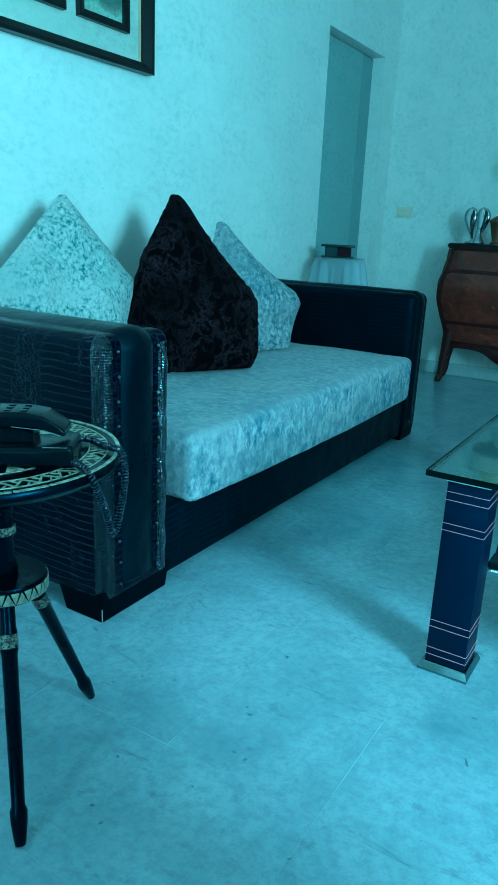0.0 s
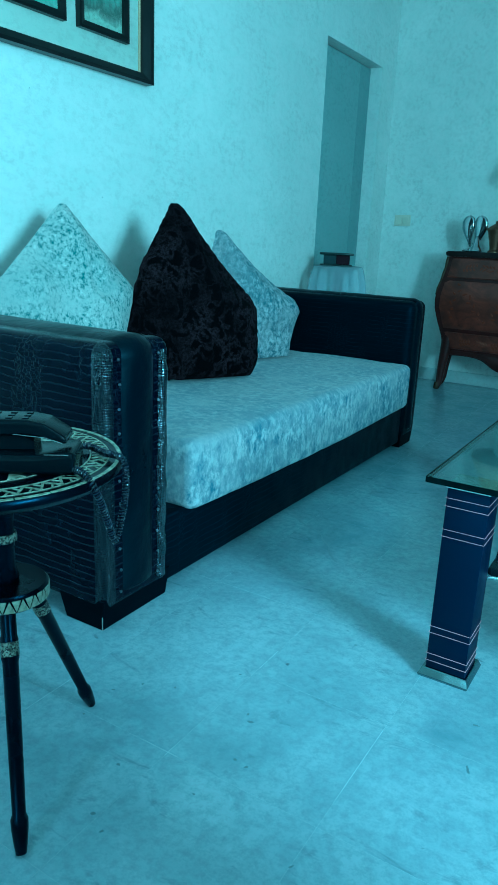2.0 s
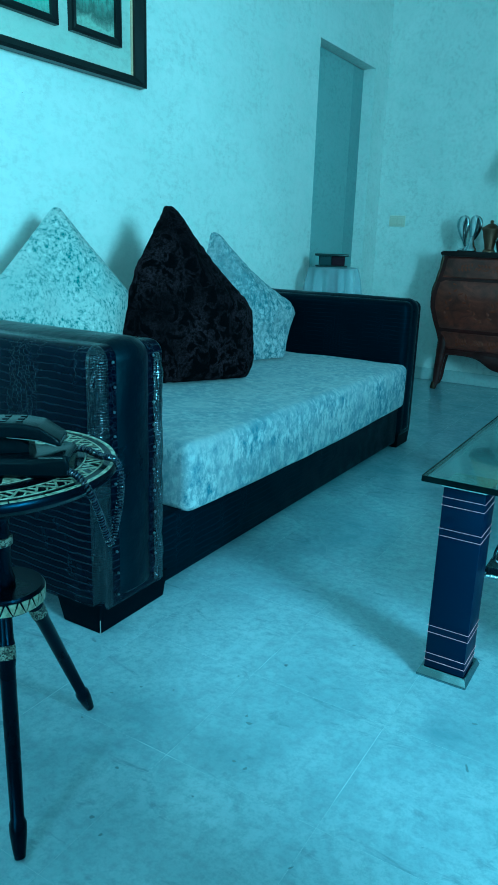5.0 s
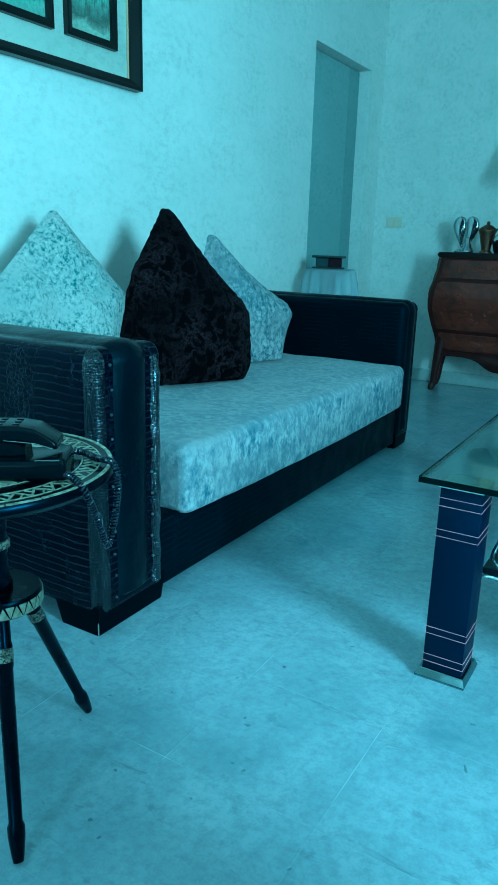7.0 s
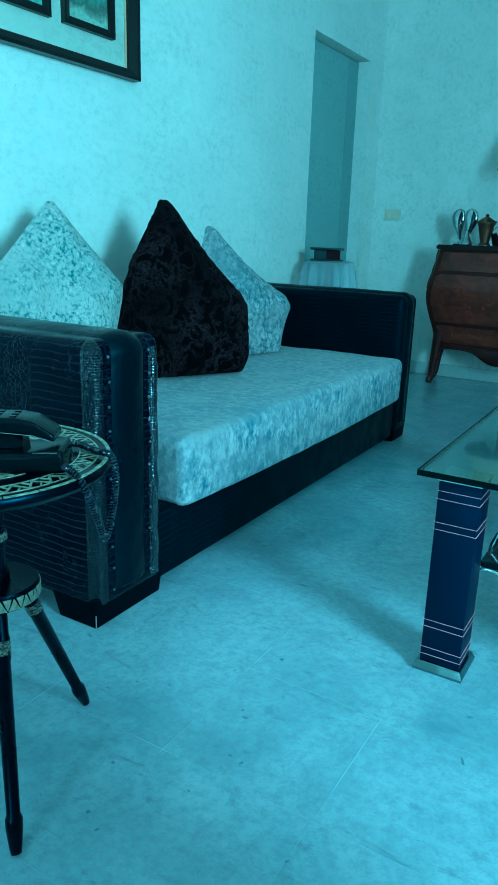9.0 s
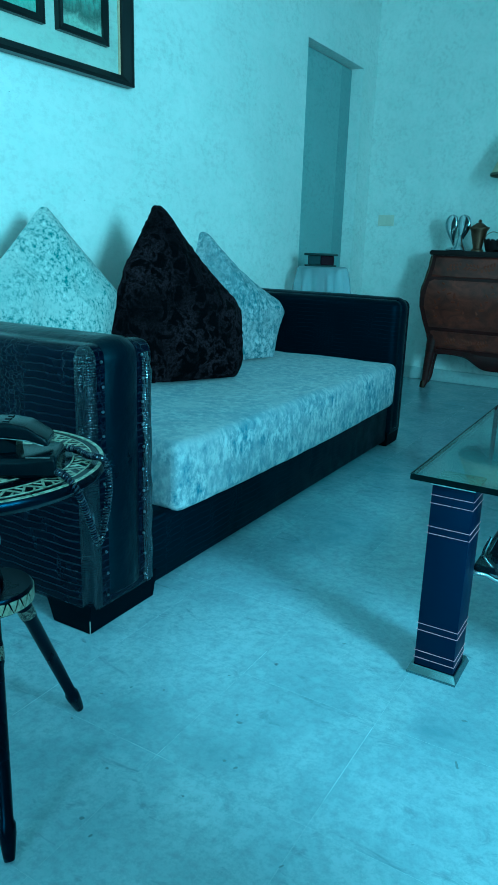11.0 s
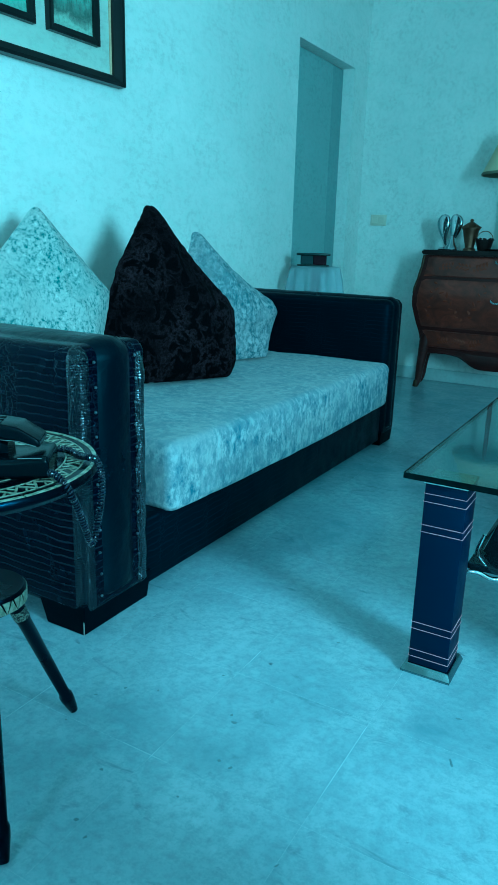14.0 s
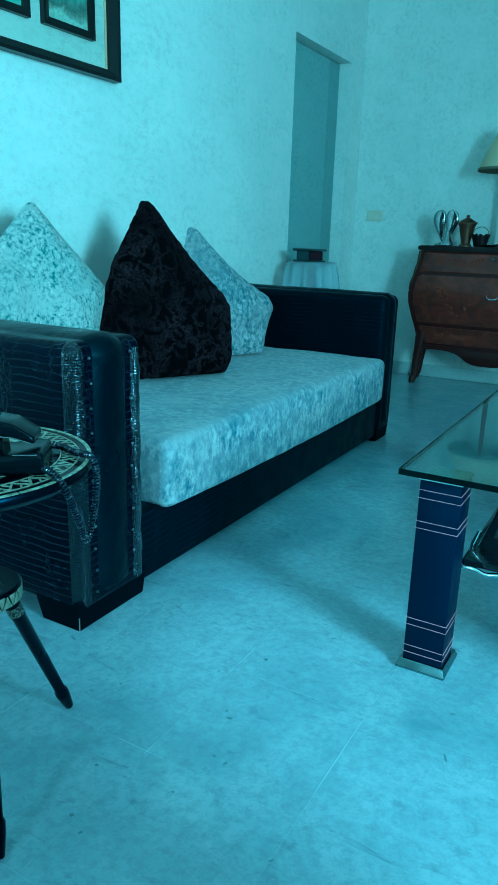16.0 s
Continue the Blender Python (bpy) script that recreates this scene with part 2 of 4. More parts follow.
M_CHROME = metal("chrome", (0.62, 0.64, 0.66), 0.14)
M_DARKCHROME = metal("dark_chrome", (0.26, 0.29, 0.31), 0.1)
M_SILVER = metal("polished_silver", (0.52, 0.53, 0.55), 0.1)
M_BRONZE = metal("aged_bronze", (0.20, 0.14, 0.08), 0.35)
M_DARKBRONZE = metal("dark_bronze", (0.06, 0.045, 0.03), 0.45)
M_COPPER = metal("tarnished_copper", (0.15, 0.10, 0.065), 0.42)
M_STUD = metal("dark_nickel", (0.16, 0.17, 0.19), 0.3)


def pearl():
    k = Mat("mother_of_pearl", (0.72, 0.72, 0.62), 0.3)
    r = k.noise(90, 3, 0.6)
    k.put("Base Color", k.ramp(r, (0.32, (0.07, 0.07, 0.045)), (0.48, (0.30, 0.30, 0.22)), (0.72, (0.52, 0.51, 0.40))))
    return k.m


M_PEARL = pearl()


def mosaic():
    k = Mat("pearl_mosaic", (0.5, 0.5, 0.42), 0.3)
    n = k.node("ShaderNodeTexVoronoi", Vector=k.coord, Scale=430.0)
    k.put("Base Color", k.ramp(n.outputs["Color"], (0.40, (0.006, 0.006, 0.008)), (0.52, (0.09, 0.09, 0.07)), (0.66, (0.26, 0.26, 0.21))))
    return k.m


M_MOSAIC = mosaic()
M_PLASTIC = Mat("black_plastic", (0.003, 0.0045, 0.0075), 0.2, Specular_IOR_Level=0.16).m
M_CORD = Mat("navy_cord_plastic", (0.008, 0.010, 0.026), 0.14, Specular_IOR_Level=0.9).m
M_NAVY = leather("navy_leather", (0.004, 0.0055, 0.021), 0.5, False, 0.3)
M_PLATEGLINT = Mat("painted_plate_glint", (0.80, 0.83, 0.84), 0.35).m
M_THREAD = Mat("white_thread", (0.62, 0.36, 0.42), 0.7).m
M_CHIPPED = Mat("bare_chipped_wood", (0.32, 0.31, 0.29), 0.8).m
M_FRAME = wood("black_frame_lacquer", (0.003, 0.004, 0.005), (0.002, 0.002, 0.003), 0.32, (60, 20, 60), 0.45)
M_MOUNT = plaster("picture_mount_card", (0.58, 0.60, 0.53))
M_FILLET = wood("pale_gold_fillet", (0.55, 0.45, 0.28), (0.4, 0.32, 0.2), 0.5)
M_SWITCH = Mat("cream_plastic", (0.66, 0.62, 0.50), 0.4).m
M_SKIRT = plaster("pale_skirting_stone", (0.56, 0.58, 0.58), (1, 1, 1))
M_CLOTH = Mat("white_tulle", (0.56, 0.60, 0.66), 0.9, Alpha=0.42).m
M_SHADE = Mat("cream_shade_fabric", (0.60, 0.54, 0.36), 0.85).m
M_SHADEDARK = Mat("shade_lining", (0.16, 0.15, 0.10), 0.9).m
M_MAROON = wood("maroon_leatherette", (0.014, 0.004, 0.011), (0.008, 0.003, 0.007), 0.6, gloss=0.1)
M_GREYBOX = Mat("grey_card", (0.035, 0.045, 0.05), 0.7, Specular_IOR_Level=0.1).m
M_DARKTOP = Mat("dark_green_lacquer", (0.012, 0.02, 0.02), 0.35, Specular_IOR_Level=0.3).m
M_BLACKGLASS = Mat("black_glass", (0.01, 0.012, 0.016), 0.06).m


def glass(name, colour):
    k = Mat(name, colour, 0.02)
    k.put("Transmission Weight", 1.0).put("IOR", 1.5)
    return k.m




def clear_sheet(name, tint):
    """A flat sheet of tinted glass: it lets light straight through, and its gloss rises towards grazing."""
    m = bpy.data.materials.new(name)
    m.use_nodes = True
    t = m.node_tree
    t.nodes.remove(t.nodes["Principled BSDF"])
    out = t.nodes["Material Output"]
    pass_, shine, mix, fr, ramp = (t.nodes.new("ShaderNode" + k) for k in ("BsdfTransparent", "BsdfGlossy", "MixShader", "LayerWeight", "FloatCurve"))
    pass_.inputs["Color"].default_value = (*tint, 1)
    shine.inputs["Roughness"].default_value = 0.03
    curve = ramp.mapping.curves[0]
    for p, (x, y) in zip(curve.points, ((0.0, 0.04), (1.0, 1.0))):
        p.location = (x, y)
    for x, y in ((0.5, 0.07), (0.75, 0.25)):
        curve.points.new(x, y)
    ramp.mapping.update()
    t.links.new(fr.outputs["Facing"], ramp.inputs["Value"])
    t.links.new(ramp.outputs[0], mix.inputs[0])
    t.links.new(pass_.outputs[0], mix.inputs[1])
    t.links.new(shine.outputs[0], mix.inputs[2])
    t.links.new(mix.outputs[0], out.inputs["Surface"])
    return m


M_GLASS = clear_sheet("table_glass", (0.91, 0.96, 0.945))
M_GLASSEDGE = Mat("dark_glass_edge", (0.002, 0.005, 0.006), 0.15, Specular_IOR_Level=0.15).m
M_PANE = glass("window_glass", (0.97, 0.98, 0.98))


def painting(name, sky, land, tree):
    k = Mat(name, land, 0.6)
    a = k.noise(9, 6, 0.7, None, 0.6)
    b = k.noise(1.0, 5, 0.7, k.stretch((1, 70, 16)))
    c = k.noise(60, 4, 0.7)
    z = k.node("ShaderNodeSeparateXYZ", Vector=k.coord).outputs["Z"]
    h = k.math("ADD", k.math("MULTIPLY", k.math("SUBTRACT", z, 0.14), 4.0), k.math("MULTIPLY", k.math("SUBTRACT", a, 0.5), 0.5))
    tone = k.ramp(h, (0.0, tuple(x * 0.8 for x in land)), (0.14, land), (0.26, tree), (0.5, sky))
    up = k.ramp(h, (0.12, 0.0), (0.3, 0.9))
    tone = k.mix(k.math("MULTIPLY", k.ramp(b, (0.42, 1.0), (0.54, 0.0)), up), tone, tree)
    k.put("Base Color", k.mix(k.ramp(c, (0.36, 0.5), (0.55, 0.0)), tone, tuple(x * 0.4 for x in land)))
    return k.m


M_PAINT_A = painting("landscape_print", (0.42, 0.52, 0.44), (0.34, 0.44, 0.35), (0.10, 0.13, 0.10))
M_PAINT_B = painting("grove_print", (0.36, 0.47, 0.38), (0.44, 0.50, 0.40), (0.09, 0.11, 0.09))

# ---- mesh helpers ----


def link_mesh(name, bm, material, parent=None, label="", smooth=True, at=None):
    me = bpy.data.meshes.new(name)
    bmesh.ops.recalc_face_normals(bm, faces=bm.faces)
    bm.to_mesh(me)
    bm.free()
    if smooth:
        for p in me.polygons:
            p.use_smooth = True
        me.set_sharp_from_angle(angle=radians(40))
    me.materials.append(material)
    ob = new(name, me)
    if parent is not None:
        ob.parent = parent
    if at is not None:
        ob.matrix_basis = at
    if label:
        tagged(ob, label=label)
    return ob


def part(name, bm, material, parent, label="", smooth=True, at=None):
    return link_mesh(name, bm, material, parent, label, smooth, at)


def thing(name, at, label, category, group="", kind=""):
    ob = new(name)
    ob.matrix_basis = at
    return tagged(ob, label, category, group, kind)


def box(x0, x1, y0, y1, z0, z1, bevel=0.0, seg=3):
    bm = bmesh.new()
    bmesh.ops.create_cube(bm, size=1.0)
    bmesh.ops.scale(bm, vec=(x1 - x0, y1 - y0, z1 - z0), verts=bm.verts)
    bmesh.ops.translate(bm, vec=((x0 + x1) / 2, (y0 + y1) / 2, (z0 + z1) / 2), verts=bm.verts)
    if bevel:
        bmesh.ops.bevel(bm, geom=list(bm.edges), offset=bevel, segments=seg, profile=0.5, affect="EDGES")
    return bm


def lathe(rows, n=32, close=True):
    """A turned form from (radius, height) rows round z."""
    bm = bmesh.new()
    rings = [[bm.verts.new((max(r, 1e-4) * math.cos(2 * math.pi * i / n), max(r, 1e-4) * math.sin(2 * math.pi * i / n), z)) for i in range(n)] for r, z in rows]
    for a, b in zip(rings, rings[1:]):
        for i in range(n):
            bm.faces.new((a[i], a[(i + 1) % n], b[(i + 1) % n], b[i]))
    if close:
        bm.faces.new(rings[0][::-1])
        bm.faces.new(rings[-1])
    return bm


def tube(points, radius, n=8, taper=None):
    """A round bar through the points; taper gives a factor for each."""
    bm = bmesh.new()
    pts = [Vector(p) for p in points]
    rings, side = [], None
    for i, p in enumerate(pts):
        d = (pts[min(i + 1, len(pts) - 1)] - pts[max(i - 1, 0)]).normalized()
        if side is None:
            side = d.orthogonal().normalized()
        side = (side - d * side.dot(d)).normalized()
        up = d.cross(side)
        r = radius * (taper[i] if taper else 1)
        rings.append([bm.verts.new(p + r * (math.cos(2 * math.pi * j / n) * side + math.sin(2 * math.pi * j / n) * up)) for j in range(n)])
    for a, b in zip(rings, rings[1:]):
        for j in range(n):
            bm.faces.new((a[j], a[(j + 1) % n], b[(j + 1) % n], b[j]))
    bm.faces.new(rings[0][::-1])
    bm.faces.new(rings[-1])
    return bm


def smooth_path(points, steps):
    """Catmull-Rom through the points."""
    pts = [Vector(p) for p in points]
    out = []
    for i in range(len(pts) - 1):
        p0, p1, p2, p3 = pts[max(i - 1, 0)], pts[i], pts[i + 1], pts[min(i + 2, len(pts) - 1)]
        for s in range(steps):
            u = s / steps
            out.append(0.5 * (2 * p1 + (p2 - p0) * u + (2 * p0 - 5 * p1 + 4 * p2 - p3) * u * u + (3 * p1 - p0 - 3 * p2 + p3) * u ** 3))
    out.append(pts[-1])
    return out


def grid_solid(fun, nu, nv):
    """A closed sheet skin from fun(u, v, side), side 0 and 1 sharing the rim."""
    bm = bmesh.new()
    v = {}
    for s in (0, 1):
        for i in range(nu + 1):
            for j in range(nv + 1):
                rim = i in (0, nu) or j in (0, nv)
                v[s, i, j] = v[0, i, j] if s and rim else bm.verts.new(fun(2 * i / nu - 1, 2 * j / nv - 1, s))
    for s in (0, 1):
        for i in range(nu):
            for j in range(nv):
                q = [v[s, i, j], v[s, i + 1, j], v[s, i + 1, j + 1], v[s, i, j + 1]]
                bm.faces.new(q if s else q[::-1])
    return bm


# ---- the room ----
RX0, RX1, RY0, RY1, RZ = 0.0, 4.2, -3.3, 3.54, 2.8
T = 0.25


def structure(name, bm, material, label, category, smooth=False):
    return tagged(link_mesh(name, bm, material, smooth=smooth), label, category, kind="structure")


def joined(*boxes):
    bm = bmesh.new()
    for b in boxes:
        me = bpy.data.meshes.new("tmp")
        b.to_mesh(me)
        b.free()
        bm.from_mesh(me)
        bpy.data.meshes.remove(me)
    return bm


OY0, OY1, OZ = 2.505, 3.31, 2.02  # the recessed doorway in the left wall
wall_west = structure("wall_west", joined(
    box(-T, 0, RY0 - T, OY0, 0, RZ), box(-T, 0, OY1, RY1, 0, RZ), box(-T, 0, OY0, OY1, OZ, RZ)),
    M_WALL, "pale textured plaster wall behind the sofa", "wall")
structure("wall_north", box(-T, RX1 + T, RY1, RY1 + T, 0, RZ), M_WALL, "pale textured plaster wall behind the chest", "wall")
TE = 0.45  # unseen east wall, made thick so its reveal trims the daylight
W1 = (-1.8, -0.66, 0.8, 2.4)  # window in the east wall: y0, y1, z0, z1
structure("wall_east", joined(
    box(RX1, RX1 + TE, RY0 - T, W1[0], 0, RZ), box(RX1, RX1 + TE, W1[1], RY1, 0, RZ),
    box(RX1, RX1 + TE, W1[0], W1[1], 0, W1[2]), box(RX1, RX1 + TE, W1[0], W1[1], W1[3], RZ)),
    M_LOWBOUNCE, "unseen plaster wall with a window, darkened to cut bounce", "wall")
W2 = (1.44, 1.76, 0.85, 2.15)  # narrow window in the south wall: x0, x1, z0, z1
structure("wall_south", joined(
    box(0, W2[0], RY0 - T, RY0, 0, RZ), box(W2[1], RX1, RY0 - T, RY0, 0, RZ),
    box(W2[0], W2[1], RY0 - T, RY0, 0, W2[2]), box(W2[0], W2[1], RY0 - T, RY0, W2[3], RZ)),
    M_LOWBOUNCE, "unseen plaster wall with a narrow window, darkened to cut bounce", "wall")
# unseen partition, added only to keep daylight off the near floor
structure("wall_low", box(2.25, 2.37, RY0, -0.76, 0, 0.86), M_LOWBOUNCE, "unseen waist-high plaster partition added to shade the near floor", "wall")
structure("ceiling", box(-T, RX1 + TE, RY0 - T, RY1 + T, RZ, RZ + 0.2), M_CEIL, "plain off-white plaster ceiling", "ceiling")

door = structure("door_1", box(-0.12, -0.078, OY0 + 0.002, OY1 - 0.168, 0.006, OZ - 0.004, 0.002, 1), M_DOORPAINT, "closed grey painted door set back in a plaster recess", "door")
# a darker grey strip fills the OY1 side of the recess
part("door_stile", box(-0.122, -0.0805, OY1 - 0.1665, OY1 - 0.002, 0.004, OZ - 0.004, 0.003, 1), M_DOORSTRIP, door, "darker grey strip along one side of the door", smooth=False)

structure("baseboard_north", box(0.003, RX1, RY1 - 0.013, RY1 - 0.0005, 0.001, 0.085, 0.003, 2), M_SKIRT, "low pale stone skirting along the wall", "baseboard")
structure("baseboard_west", box(0.0005, 0.013, RY0, OY0 - 0.01, 0.001, 0.085, 0.003, 2), M_SKIRT, "low pale stone skirting along the wall", "baseboard")

# ---- the sofa ----
SEAT = 0.402
sofa = thing("sofa", pose(0, 0, 0), "black crocodile-embossed leather sofa with grey velvet seat", "sofa")


def band(x1, y0, y1, z1, r):
    """The smooth stuffed strip that runs along an arm's top and turns down its front."""
    path = [(0.03 + (x1 - r - 0.03) * i / 24, z1, 0.0, 1.0) for i in range(24)]
    path += [(x1 - r + r * math.sin(a), z1 - r + r * math.cos(a), math.sin(a), math.cos(a)) for a in [math.pi / 2 * i / 10 for i in range(11)]]
    path += [(x1, z1 - r - (z1 - r - 0.07) * i / 34, 1.0, 0.0) for i in range(1, 35)]
    n = len(path) - 1

    def fun(u, v, sd):
        x, z, nx, nz = path[round((v + 1) / 2 * n)]
        h = 0.021 * (1 - abs(u) ** 2.2) - 0.0088
        h += 0.0022 * noise.noise(Vector((u * 1.6, v * 11, 1.7 + y0))) * (1 - u * u)
        h = h if sd else -0.006
        return (x + nx * h, (y0 + y1) / 2 + u * (y1 - y0) / 2, z + nz * h)
    return grid_solid(fun, 14, n)


def arm_block(x0, x1, y0, y1, z0, z1, outer, inner, top):
    """An upholstered block whose upright front corners have radii of their own."""
    bm = bmesh.new()
    rings = []
    levels = [(z0, 0.012), (z0 + 0.006, 0.004), (z0 + 0.02, 0.0)] + [(z0 + 0.02 + (z1 - top - z0 - 0.02) * i / 12, 0.0) for i in range(1, 13)]
    levels += [(z1 - top + top * math.sin(a), top * (1 - math.cos(a))) for a in [math.pi / 2 * i / 8 for i in range(1, 9)]]
    for z, d in levels:
        ring = []
        for cx, cy, sx, sy, r, a0 in ((x1, y0, -1, 1, outer, -90), (x1, y1, -1, -1, inner, 0), (x0, y1, 1, -1, 0.02, 90), (x0, y0, 1, 1, 0.02, 180)):
            rr = max(r - d, 0.003)
            ox, oy = cx + sx * (rr + d), cy + sy * (rr + d)
            for i in range(9):
                a = radians(a0 + 90 * i / 8)
                ring.append(bm.verts.new((ox + rr * math.cos(a), oy + rr * math.sin(a), z)))
        rings.append(ring)
    for a, b in zip(rings, rings[1:]):
        for i in range(len(a)):
            bm.faces.new((a[i], a[(i + 1) % len(a)], b[(i + 1) % len(a)], b[i]))
    bm.faces.new(rings[0][::-1])
    bm.faces.new(rings[-1])
    return bm


def sofa_arm(y0, y1, x1, z1, near):
    """An arm between y0 and y1, with its front at x1 and its top at z1."""
    arm = part("arm", arm_block(0.02, x1, y0, y1, 0.05, z1, 0.038, 0.02, 0.036), M_CROC if near else M_CROCWORN, sofa)
    part("smooth_band", band(x1, y0 + 0.048, y1 - 0.05, z1, 0.038), M_SMOOTH, arm, "smooth stuffed black leather strip")
    n = 46
    if near:
        # the outer front corner is covered in a glossier, creased hide
        arm.data.materials.append(M_CORNER)
        for p in arm.data.polygons:
            if 0 < p.index % 36 < 8 and len(p.vertices) == 4:
                p.material_index = 1
    rolls = ((y1 - 0.030, x1 - 0.007, 0.0175),) if near else ()
    for y, x, r in rolls:
        pts = [(x + 0.0012 * math.sin(i * 0.9 + y * 30), y + 0.0015 * math.sin(i * 0.55 + y * 11), 0.07 + i * (z1 - 0.1) / (n - 1)) for i in range(n)]
        part("edge_trim", tube(pts, r, 20, [1 + 0.0007 / r * math.sin(i * 1.1) + 0.0005 / r * math.sin(i * 2.3 + y * 40) - 0.3 * max(0, (i - n + 5) / 4) ** 2 for i in range(n)]), M_WRINKLE, arm, "glossy wrinkled leather edge roll")
    for y in (y0 + 0.05, y1 - 0.051) if near else ():
        for i in range(11):
            s = bmesh.new()
            bmesh.ops.create_icosphere(s, subdivisions=2, radius=0.0036)
            part("stud", s, M_STUD, arm, at=pose(x1 + 0.006, y + 0.002 * math.sin(i * 2.3), 0.09 + i * (z1 - 0.126) / 10))
    return arm


sofa_arm(-0.326, -0.087, 0.945, 0.689, True)
sofa_arm(1.666, 1.843, 0.938, 0.678, False)
part("base_rail", box(0.06, 0.93, -0.102, 1.668, 0.026, 0.215, 0.012, 3), M_CROCWORN, sofa)


def sofa_foot(x0, x1, y0, y1):
    bm = box(x0, x1, y0, y1, 0.0, 0.074)
    for v in bm.verts:
        if v.co.z > 0.03:
            v.co.x += 0.002 if v.co.x > (x0 + x1) / 2 else -0.028
            v.co.y += 0.015 if v.co.y > (y0 + y1) / 2 else 0.001
    bmesh.ops.bevel(bm, geom=list(bm.edges), offset=0.002, segments=1, affect="EDGES")
    return part("foot", bm, M_FOOTWOOD, sofa, "black stained wooden block foot", smooth=False)


near_foot = sofa_foot(0.815, 0.936, -0.325, -0.085)
part("worn_edge", box(0.9352, 0.937, -0.3262, -0.3242, 0.002, 0.036), M_CHIPPED, near_foot, "pale chipped edge", smooth=False)
sofa_foot(0.815, 0.932, 1.68, 1.825)
sofa_foot(0.06, 0.18, -0.315, -0.1)
sofa_foot(0.06, 0.18, 1.68, 1.825)


def mattress():
    bm = box(0.03, 0.961, -0.002, 1.666, 0.204, SEAT, 0.032, 5)
    for axis, lo, hi, n in ((0, 0.06, 0.93, 16), (1, 0.03, 1.63, 30)):
        for i in range(n):
            at = Vector((0, 0, 0))
            at[axis] = lo + (hi - lo) * i / (n - 1)
            no = Vector((0, 0, 0))
            no[axis] = 1
            bmesh.ops.bisect_plane(bm, geom=bm.verts[:] + bm.edges[:] + bm.faces[:], plane_co=at, plane_no=no)
    for v in bm.verts:
        up = max(0.0, (v.co.z - 0.3) / 0.1)
        v.co.z += up * (0.005 * noise.noise(v.co * 4.0) + 0.003 * noise.noise(v.co * 14.0))
        if v.co.z < 0.25:
            v.co.z += 0.02 * (v.co.z - 0.204) / 0.04 * -0.4 + 0.003 * noise.noise(v.co * 9.0)
        if v.co.z < 0.3:
            v.co.z -= 0.011 * max(0.0, math.sin(math.pi * v.co.y / 1.666))
        v.co.x += (0.005 * noise.noise(v.co * 6.0 + Vector((3, 1, 2))) + 0.0025 * noise.noise(v.co * 17.0)) * (1 if v.co.x > 0.8 else 0)
        v.co.y += 0.006 * noise.noise(v.co * 8.0) * (1 if v.co.y < 0.1 else 0)
    return bm


seat = part("seat_mattress", mattress(), M_SEAT, sofa, "thick grey-blue crushed velvet seat mattress")
welt = [(0.70, 0.011, 0.2135), (0.90, 0.011, 0.2135), (0.932, 0.016, 0.2135), (0.944, 0.035, 0.2135)] + [(0.945 + 0.003 * math.sin(i * 1.7), 0.035 + i * 0.1, 0.2135 - 0.011 * math.sin(math.pi * i / 17) + 0.001 * math.sin(i * 2.9)) for i in range(1, 17)]
part("piping", tube(smooth_path(welt, 4), 0.004, 8), M_SEAT, seat, "pale velvet piping along the lower edge")

# ---- cushions ----


